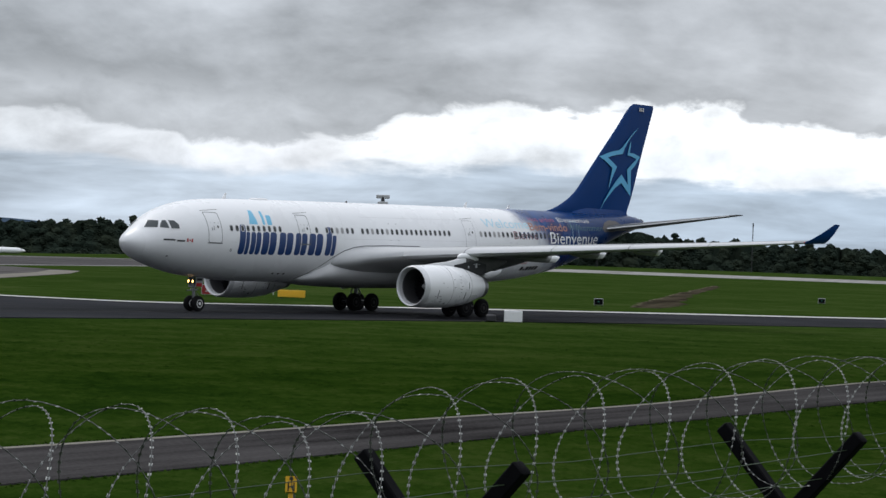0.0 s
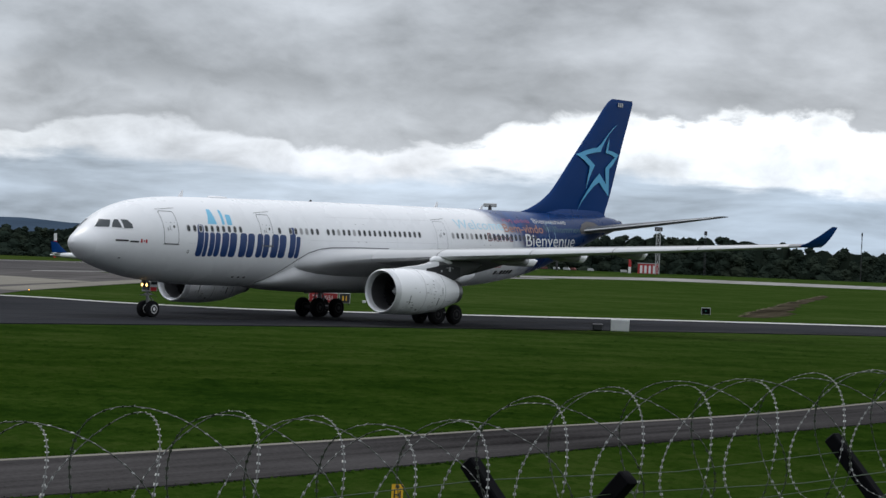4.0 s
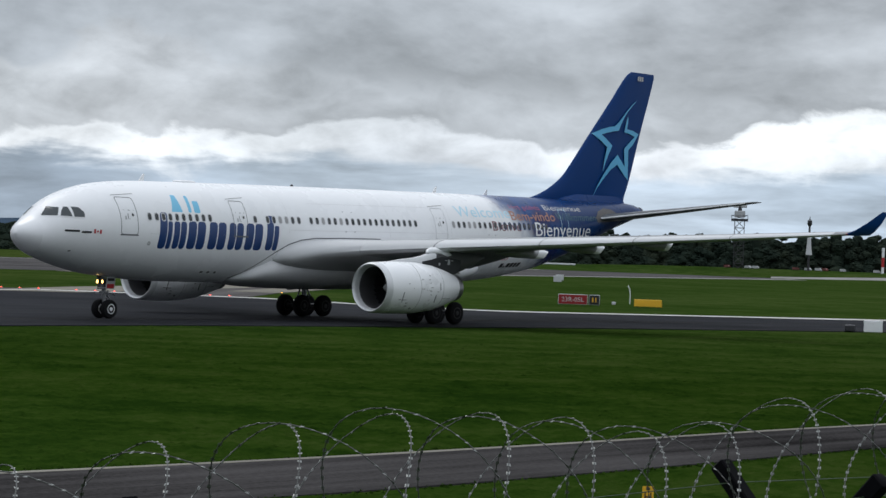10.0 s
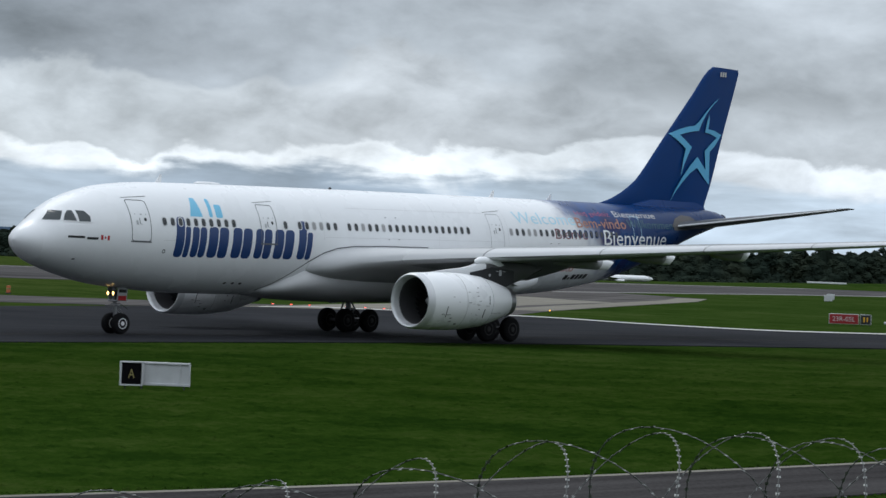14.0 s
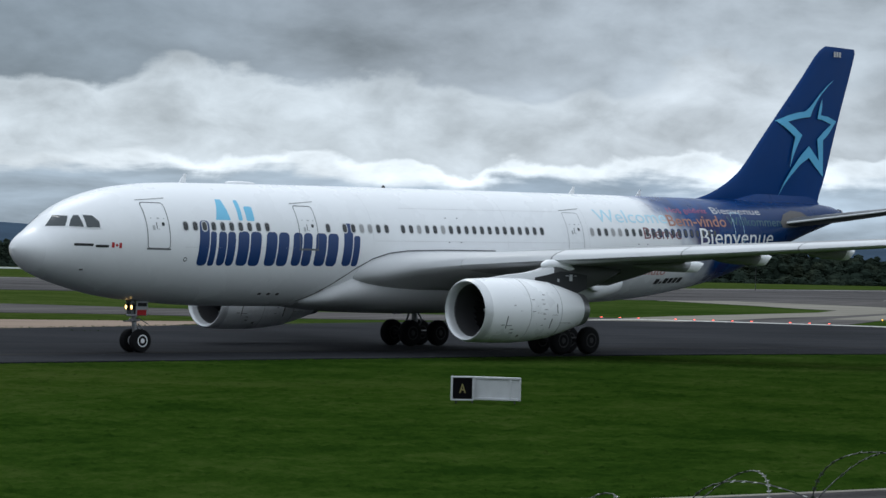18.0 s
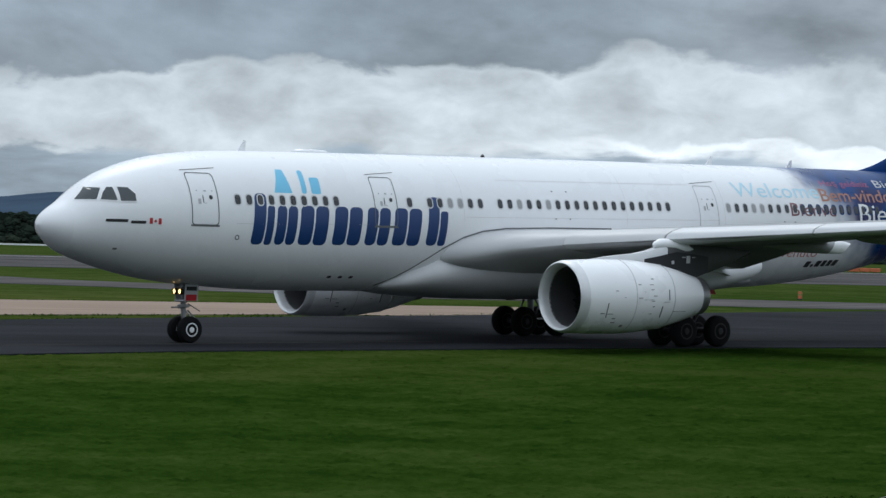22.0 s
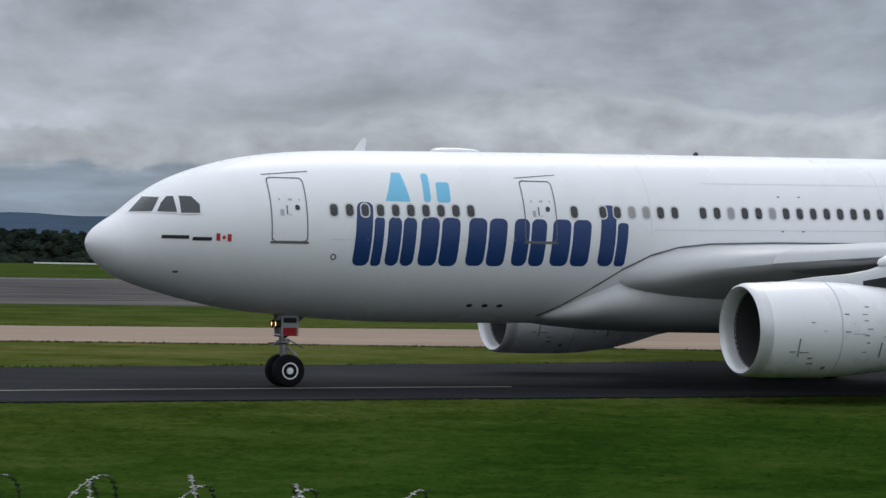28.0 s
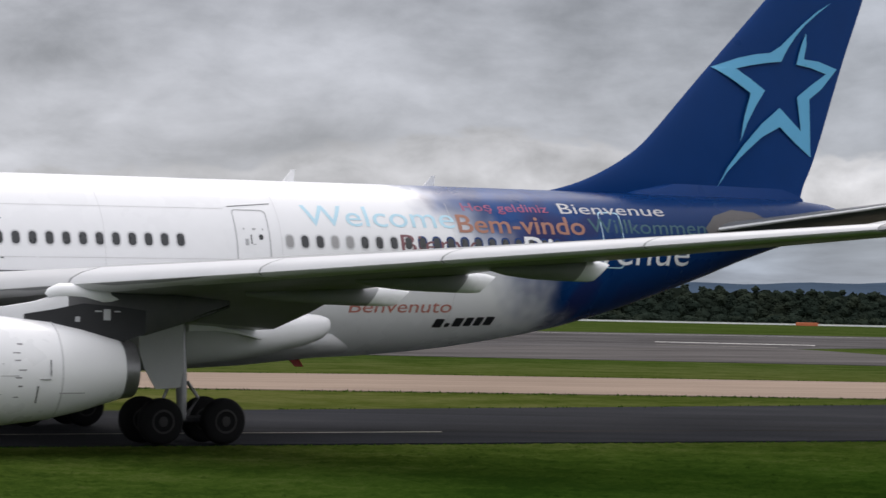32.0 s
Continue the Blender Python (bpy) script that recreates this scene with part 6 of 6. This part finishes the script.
def build_woods():
    """Far belt of trees: many leafy clumps on trunks, with an uneven skyline and gaps."""
    rise = curve_of([-10, 5, 15, 18, 25, 32, 35, 37, 41, 47, 50, 54, 65, 67.5, 68.1, 68.7, 69.3, 71.4, 72, 72.6, 75, 78, 80, 82, 85, 87, 89, 92, 100, 120], [0.6, 0.7, 0.75, 0.66, 0.5, 0.52, 0.64, 0.6, 0.56, 0.32, 0.4, 0.5, 0.45, 0.48, 0.72, 0.68, 0.48, 0.5, 0.7, 0.6, 0.7, 0.76, 0.76, 0.84, 0.95, 0.82, 0.72, 0.64, 0.55, 0.6])
    rng = np.random.RandomState(7)
    # every crown is a heap of lobes, every lobe a shell of small leaf clumps
    lobes = []
    for depth, near in enumerate((1105, 1150, 1195)):
        turn = -2.0
        while turn < 106:
            w = rng.uniform(6.0, 10.0)
            turn += math.degrees(w / near) * rng.uniform(0.8, 1.3)
            d = near + rng.uniform(-18, 18)
            top = EYE_HEIGHT + d * math.tan(radians(rise(turn))) * rng.uniform((0.55, 0.72, 0.84)[depth], (0.86, 0.97, 1.02)[depth])
            top = max(top, 5.0)
            x, y = bearing(turn, d)
            tx, ty = math.cos(radians(turn)), -math.sin(radians(turn))
            for k in range(9):
                u = (k + rng.uniform(0.2, 0.9)) / 9
                r = min(w * rng.uniform(0.3, 0.46) * (1.05 - 0.4 * u), 0.42 * top)
                side, back = rng.uniform(-0.75, 0.75) * w * (1 - 0.7 * u), rng.uniform(-0.8, 0.8) + 2.0 * u
                lobes.append((x + side * tx + back * ty * -1, y + side * ty + back * tx, 0.8 + u * (top - 0.8 - r), r))
    for turn in np.arange(-2, 106, 0.13):
        lobes.append((*bearing(turn + rng.uniform(-0.06, 0.06), 1080 + rng.uniform(-8, 8)), rng.uniform(-0.4, 1.4), rng.uniform(1.2, 2.8)))
    lobes = np.array(lobes)
    each = 38
    way = rng.normal(size=(len(lobes), each, 3))
    way /= np.linalg.norm(way, axis=2, keepdims=True)
    at = (lobes[:, None, :3] + way * lobes[:, None, 3:] * rng.uniform(0.86, 1.14, (len(lobes), each, 1)) * np.array([1, 1, 0.8])).reshape(-1, 3)
    at[:, 2] = np.maximum(at[:, 2], 0.1)
    eight = np.array([(1, 0, 0), (-1, 0, 0), (0, 1, 0), (0, -1, 0), (0, 0, 0.7), (0, 0, -0.7)])
    tri = np.array([(0, 2, 4), (2, 1, 4), (1, 3, 4), (3, 0, 4), (2, 0, 5), (1, 2, 5), (3, 1, 5), (0, 3, 5)])
    spin = rng.uniform(0, 1.57, len(at))
    c, q = np.cos(spin), np.sin(spin)
    size = rng.uniform(0.25, 0.8, len(at))
    shape = eight[None] * size[:, None, None] * rng.uniform(0.65, 1.35, (len(at), 6, 1))
    shape = np.stack([shape[..., 0] * c[:, None] - shape[..., 1] * q[:, None], shape[..., 0] * q[:, None] + shape[..., 1] * c[:, None], shape[..., 2]], 2)
    verts, faces, n = [(shape + at[:, None]).reshape(-1, 3)], [(tri[None] + 6 * np.arange(len(at))[:, None, None]).reshape(-1, 3)], 6 * len(at)
    # the leafy mass of every lobe
    ball = np.array([(math.cos(a) * math.sin(b), math.sin(a) * math.sin(b), math.cos(b) * 0.82) for b in (0.08, 0.6, 1.1, 1.57, 2.1, 2.8) for a in (2 * math.pi * k / 10 for k in range(10))])
    wrap = np.array([(i * 10 + j, (i + 1) * 10 + j, (i + 1) * 10 + (j + 1) % 10, i * 10 + (j + 1) % 10) for i in range(5) for j in range(10)])
    mass = ball[None] * lobes[:, None, 3:] * rng.uniform(0.84, 1.06, (len(lobes), len(ball), 1)) + lobes[:, None, :3]
    verts.append(mass.reshape(-1, 3))
    quads = (wrap[None] + n + len(ball) * np.arange(len(lobes))[:, None, None]).reshape(-1, 4).tolist()
    n += mass.shape[0] * mass.shape[1]
    # solid backing sheet added inside the belt, in place of its dense shade
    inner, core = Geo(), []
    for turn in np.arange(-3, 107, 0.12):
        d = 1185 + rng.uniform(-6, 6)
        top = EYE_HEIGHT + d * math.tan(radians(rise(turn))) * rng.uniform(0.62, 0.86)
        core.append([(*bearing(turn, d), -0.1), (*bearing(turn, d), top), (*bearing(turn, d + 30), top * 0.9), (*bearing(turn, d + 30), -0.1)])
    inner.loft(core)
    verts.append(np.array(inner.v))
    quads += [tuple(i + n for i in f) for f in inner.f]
    me = bpy.data.meshes.new("far_woods")
    me.from_pydata(np.concatenate(verts).tolist(), [], np.concatenate(faces).tolist() + quads)
    tagged(part("far_woods", me, LEAF, smooth=100), "dark green belt of far woods with an uneven skyline", "trees", kind="stuff")
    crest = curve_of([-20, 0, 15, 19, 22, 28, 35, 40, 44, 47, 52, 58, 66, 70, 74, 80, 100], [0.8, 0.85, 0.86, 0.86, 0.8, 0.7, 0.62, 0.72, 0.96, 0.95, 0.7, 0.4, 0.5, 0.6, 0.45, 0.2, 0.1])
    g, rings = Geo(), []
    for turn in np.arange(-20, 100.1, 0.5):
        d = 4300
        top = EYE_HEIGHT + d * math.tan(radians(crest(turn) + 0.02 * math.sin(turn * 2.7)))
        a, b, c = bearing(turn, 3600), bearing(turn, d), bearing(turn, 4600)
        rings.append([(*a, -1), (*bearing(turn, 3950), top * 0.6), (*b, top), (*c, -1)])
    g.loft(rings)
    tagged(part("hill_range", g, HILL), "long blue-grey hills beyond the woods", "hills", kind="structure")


# ---- the perimeter fence with its razor coil ----
FENCE_OFF, FENCE_TURN = 5.29, 25.0
ALONG = Vector((math.cos(radians(FENCE_TURN)), -math.sin(radians(FENCE_TURN)), 0))
ACROSS = Vector((math.sin(radians(FENCE_TURN)), math.cos(radians(FENCE_TURN)), 0))


def on_fence(s, out=0.0, z=0.0):
    return ACROSS * (FENCE_OFF + out) + ALONG * s + Vector((0, 0, z))


def coil(name, start, end, pitch_of, radius, crown, label, seed=5):
    """Concertina wire: neighbouring turns lean towards and away from each other, clipped three times a turn."""
    ob = thing(name, label, "razor wire", group="razor wire coils")
    rng = random.Random(seed)
    steps = 40

    def place(s, a):
        k = pitch_of(s) / 0.2265
        lean = k * (0.118 * math.sin(1.5 * a + 2.77) + 0.08 * math.sin(0.5 * a + 5.12)) + 0.05 * math.cos(a) + 0.025 * math.sin(a)
        r = radius * (1 + 0.04 * math.sin(a * 0.37))
        return on_fence(s + lean, r * math.cos(a) - 0.02, crown(s + lean) - radius + r * math.sin(a))
    path = []
    for way in (-1, 1):
        s, a, leg = 5.92, 0.0, []
        while start < s < end:
            leg.append(place(s, a))
            a += way * 2 * math.pi / steps
            s += way * pitch_of(s) / steps
        path = leg[::-1] if way < 0 else path + leg[1:]
    part("wire", Geo().tube(path, 0.0019, 5), WIRE_DARK, ob, "galvanised core wire")
    g = Geo()
    left = 0.0
    for p, q in zip(path, path[1:]):
        d = q - p
        left += d.length
        while left > 0.035:
            left -= 0.035
            c = q - d.normalized() * left
            m = d.to_track_quat("X", "Z").to_matrix().to_4x4()
            for side in (-1, 1):
                tip = Matrix.Translation(c) @ m @ pose(0, 0, 0, rng.uniform(-30, 30))
                g.add([tip @ Vector(v) for v in ((-0.0035, 0, 0), (0.0035, 0, 0), (0.007, side * 0.006, 0.0015), (-0.007, side * 0.006, -0.0015), (0, side * 0.0028, 0.002))], [(0, 1, 4), (1, 2, 4), (2, 3, 4), (3, 0, 4), (0, 3, 2, 1)])
    tagged(part("razor_strip", g, WIRE, ob, "small razor barbs", 0), kind="stuff")
    return ob


def build_fence():
    pitch = curve_of([-6, -0.5, 1, 2.2, 3.2, 4.9, 5.9, 6.7, 7.4, 8.5, 10, 12, 16], [0.1, 0.1, 0.15, 0.2, 0.23, 0.26, 0.2265, 0.2, 0.23, 0.265, 0.29, 0.3, 0.3])
    crown = curve_of([-6, -0.1, 0.6, 1.5, 3.5, 4.6, 5.2, 5.86, 6.55, 7.3, 8.2, 10, 12.5, 16], [3.715, 3.705, 3.655, 3.57, 3.55, 3.58, 3.63, 3.685, 3.65, 3.585, 3.68, 3.73, 3.755, 3.76])
    coil("razor_coil", -5.0, 15.5, pitch, 0.306, crown, "galvanised razor wire coil along the top of the fence")
    post = thing("fence_post", "black steel fence post with a V-shaped head", "post", pose(0, 0, 0), "fence posts")
    part("upright", Geo().box((0.07, 0.07, 3.1), pose(0, 0, 1.5), 0.006), FENCE_BLACK, post)
    for s in (-1, 1):
        part("arm", Geo().box((0.065, 0.065, 0.56), pose(0, s * 0.17, 3.2, s * -42) , 0.006), FENCE_BLACK, post, "sloping arm")
    base = Matrix.Rotation(radians(-FENCE_TURN), 4, "Z")
    for k, s in enumerate((8.2, -4.0, -0.92, 2.12, 5.16, 11.24, 14.3)):
        m = Matrix.Translation(on_fence(s)) @ base
        if k == 0:
            post.matrix_basis = m
        else:
            copy_thing(post, m)
    for out, z in ((0.3, 3.34), (0.18, 3.2), (-0.18, 3.2), (-0.3, 3.34), (0, 3.0), (0, 2.85)):
        w = thing("fence_strand", "thin green-coated strand stretched between the fence posts", "wire", group="fence strands")
        part("strand", Geo().tube([on_fence(-6, out, z), on_fence(-4, out, z - 0.01), on_fence(5.16, out, z), on_fence(6.7, out, z - 0.03), on_fence(8.2, out, z), on_fence(9.7, out, z - 0.03), on_fence(11.24, out, z), on_fence(12.8, out, z - 0.03), on_fence(16, out, z)], 0.0022, 5), GREEN_WIRE, w)


def build_turf():
    """Blades and tufts standing in the grass where the camera passes nearest."""
    rng = np.random.RandomState(11)
    verts, faces, n = [], [], 0
    paved = [([(262, -60), (201, 1), (187, 13.5), (173, 24), (150, 38.5), (125, 51), (100, 59), (86, 63), (67, 67.3), (49, 68.3), (25, 69.6), (-20, 70.5)])]
    edge_x, edge_y = [p[0] for p in paved[0]][::-1], [p[1] for p in paved[0]][::-1]
    rx = ([-49, -7, 9.5, 26, 43, 52.5, 61.5, 72, 90, 190], [98, 53, 37, 23, 13.9, 10.2, 7, 3, -3.4, -52])
    rf = ([-40, 0, 15, 30, 47.6, 57, 67.4, 78, 101, 200], [103, 58, 42, 27.8, 17.9, 13.8, 9.7, 5.2, -1.9, -45])

    def tuft(x, y, tall, wide, blades):
        nonlocal n
        for _ in range(blades):
            a, lean = rng.rand() * 6.283, rng.uniform(-0.6, 0.6)
            dx, dy = math.cos(a) * wide, math.sin(a) * wide
            ox, oy = rng.uniform(-wide, wide), rng.uniform(-wide, wide)
            h = tall * rng.uniform(0.6, 1.3)
            verts.extend([(x + ox - dx, y + oy - dy, -0.055), (x + ox + dx, y + oy + dy, -0.055), (x + ox + lean * h, y + oy + lean * 0.5 * h, h - 0.05)])
            faces.append((n, n + 1, n + 2))
            n += 3
    for xs, ys in (rx, rf, (edge_x, edge_y)):
        for x in np.arange(-20, 130, 0.07):
            side = -1 if xs is edge_x or xs is rx[0] else 1
            tuft(x, float(np.interp(x, xs, ys)) + side * rng.uniform(0.0, 0.35), rng.uniform(0.02, 0.055), 0.05, 2)
    # longer ragged grass along the far side of the taxiway and both sides of the old one
    for side, line in ((1, [(-20, 90.6), (20, 90.5), (60, 92), (90, 95), (140, 95)]), (-1, [(-20, 139), (0, 132), (42, 118), (61, 111), (84, 102), (110, 98), (122, 90)]), (1, [(-20, 166), (8, 156), (51, 142), (76, 138), (103, 127), (128, 114), (150, 100)])):
        xs, ys = [p[0] for p in line], [p[1] for p in line]
        for x in np.arange(xs[0], xs[-1], 0.09):
            if noise.noise(Vector((x * 0.35, ys[0], 0))) > -0.25:
                tuft(x, float(np.interp(x, xs, ys)) + side * rng.uniform(0.0, 1.1), rng.uniform(0.04, 0.11), 0.06, 2)
    me = bpy.data.meshes.new("turf")
    me.from_pydata(verts, [], faces)
    count = 110000
    turn, d = np.radians(rng.uniform(11, 95, count)), 1 / rng.uniform(1 / 180, 1 / 27, count)
    x, y = d * np.sin(turn), d * np.cos(turn)
    green = (y < np.interp(x, edge_x, edge_y) - 0.4) & ((y < np.interp(x, *rx) - 0.4) | (y > np.interp(x, *rf) + 0.4))
    x, y, k = x[green], y[green], int(green.sum())
    wide, tall = rng.uniform(0.14, 0.4, k), rng.uniform(0.015, 0.07, k)
    ring = [np.stack([x + wide * rng.uniform(0.7, 1.3, k) * math.cos(a), y + wide * rng.uniform(0.7, 1.3, k) * math.sin(a), np.full(k, -0.056)], 1) for a in (0.3, 1.56, 2.8, 4.07, 5.33)]
    dome = np.stack(ring + [np.stack([x + rng.uniform(-0.3, 0.3, k) * wide, y + rng.uniform(-0.3, 0.3, k) * wide, tall - 0.05], 1)], 1).reshape(-1, 3)
    fan = np.array([(0, 1, 5), (1, 2, 5), (2, 3, 5), (3, 4, 5), (4, 0, 5)])
    low = bpy.data.meshes.new("clumps")
    low.from_pydata(dome.tolist(), [], (fan[None] + 6 * np.arange(k)[:, None, None]).reshape(-1, 3).tolist())
    tagged(part("grass_clumps", low, GRASS, smooth=180), "low soft clumps in the mown green grass", "grass", kind="stuff")
    tagged(part("grass_tufts", me, TURF), "uneven tufts of green grass along the paved edges", "grass", kind="stuff")


def turf_material():
    m = material("grass_blades", (0.016, 0.034, 0.005), 0.8, 0, 0.3, 0.2)
    t = m.node_tree
    b = t.nodes["Principled BSDF"]
    pick = t.nodes.new("ShaderNodeNewGeometry").outputs["Random Per Island"]
    where = t.nodes.new("ShaderNodeTexCoord").outputs["Object"]
    xyz = t.nodes.new("ShaderNodeSeparateXYZ")
    t.links.new(where, xyz.inputs[0])
    east = maths(t, "ADD", xyz.outputs[0], maths(t, "MULTIPLY", xyz.outputs[1], -0.45))
    eastward = maths(t, "MULTIPLY", maths(t, "ADD", east, 20.0), 0.014, clamp=True)
    patch = maths(t, "ADD", maths(t, "MULTIPLY", pick, 0.3), maths(t, "MULTIPLY", noise_of(t, where, 0.25, 4.0), 0.7))
    dry = ramp(t, patch, [(0.3, (0.03, 0.07, 0.01)), (0.5, (0.042, 0.09, 0.014)), (0.7, (0.065, 0.11, 0.024))])
    deep_green = ramp(t, patch, [(0.3, (0.018, 0.044, 0.0055)), (0.5, (0.028, 0.06, 0.008)), (0.7, (0.044, 0.075, 0.014))])
    t.links.new(blend(t, eastward, dry, deep_green), b.inputs["Base Color"])
    b.inputs["Specular IOR Level"].default_value = 0.0
    return m


TURF = turf_material()
build_signs()
build_lights()
build_bank()
rolling_fast, rolling_slow = build_far()
build_woods()
build_fence()
build_turf()



# ---- motion ----
def motions():
    def taxi(x, y, turn):
        return pose(x, y, 0, 0, 0, turn) @ pose(-28.85, 0, 0)

    rows = [
        (0, 190.10, 28.92, -32.18), (0.5, 188.53, 29.90, -31.75), (1, 186.94, 30.87, -31.30), (1.5, 185.33, 31.84, -30.85), (2, 183.69, 32.81, -30.40),
        (2.5, 182.03, 33.77, -29.96), (3, 180.35, 34.73, -29.52), (3.5, 178.64, 35.69, -29.08), (5.5, 171.29, 39.57, -27.13), (6, 169.38, 40.53, -26.64),
        (6.5, 167.45, 41.49, -26.17), (7, 165.49, 42.44, -25.72), (7.5, 163.51, 43.39, -25.30), (8, 161.51, 44.32, -24.91), (8.5, 159.50, 45.25, -24.56),
        (9, 157.46, 46.17, -24.23), (9.5, 155.39, 47.09, -23.89), (10, 153.30, 48.01, -23.50), (10.5, 151.18, 48.92, -23.09), (11, 149.04, 49.83, -22.66),
        (11.5, 146.87, 50.73, -22.24), (12, 144.66, 51.62, -21.87), (12.5, 142.42, 52.52, -21.53), (13, 140.17, 53.40, -21.19), (13.5, 137.91, 54.27, -20.83),
        (14, 135.54, 55.37, -20.35), (14.5, 133.29, 56.11, -19.98), (16.5, 123.86, 59.29, -18.41), (17, 121.41, 60.09, -18.02), (17.5, 118.96, 60.88, -17.62),
        (18, 116.48, 61.66, -17.22), (18.5, 113.98, 62.43, -16.82), (19, 111.45, 63.18, -16.38), (19.5, 108.89, 63.92, -15.89), (20, 106.28, 64.65, -15.37),
        (20.5, 103.61, 65.37, -14.84), (21, 100.88, 66.08, -14.32), (21.5, 98.08, 66.77, -13.81), (22, 95.22, 67.46, -13.32), (22.5, 92.30, 68.14, -12.83),
        (23, 89.32, 68.80, -12.35), (23.5, 86.29, 69.45, -11.86), (24, 83.23, 70.08, -11.36), (24.5, 80.14, 70.68, -10.85), (26.5, 67.33, 72.80, -8.19),
        (27, 64.09, 73.23, -7.37), (27.5, 60.85, 73.62, -6.53), (28, 57.58, 73.97, -5.70), (28.5, 54.30, 74.27, -4.89), (29, 51.01, 74.52, -4.10),
        (30, 44.46, 74.90, -2.63), (31, 37.96, 75.12, -1.26), (32, 31.50, 75.20, 0.02),
    ]
    rows = [(t, taxi(x, y, a)) for t, x, y, a in rows]
    walk(airliner, rows)
    gone, at = [0.0], [rows[0][0]]
    for (t0, a), (t1, b) in zip(rows, rows[1:]):
        gone.append(gone[-1] + (b.translation - a.translation).length)
        at.append(t1)
    way = curve_of(at, gone)
    for wheel in [o for o in airliner.children if o.name.split(".")[0] in ("nose_wheel", "main_wheel")]:
        r = wheel.matrix_basis.translation.z
        x, y, z = wheel.matrix_basis.translation
        walk(wheel, [(k / 10, pose(x, y, z) @ Matrix.Rotation(-way(k / 10) / r, 4, "Y")) for k in range(321)])
    # two more airliners roll away along the runways behind
    heading = Vector((math.sin(radians(130)), math.cos(radians(130)), 0))

    def roll(ob, nose, at, speed, start, end, size):
        base = Vector((*nose, 0)) - heading * 18 * size
        stops = [0.0, start] + [start + (end - start) * k / 12 for k in range(1, 13)] + [32.0]
        walk(ob, [(t, Matrix.Translation(base + heading * speed * (min(max(t, start), end) - at)) @ pose(0, 0, 0, 0, 0, 140)) for t in stops])
    roll(rolling_fast, bearing(67.2, 900), 19.0, 64.0, 13.0, 21.4, 1.0)
    roll(rolling_slow, bearing(65.79, 540), 20.0, 21.8, 12.0, 24.0, 1.3)


motions()
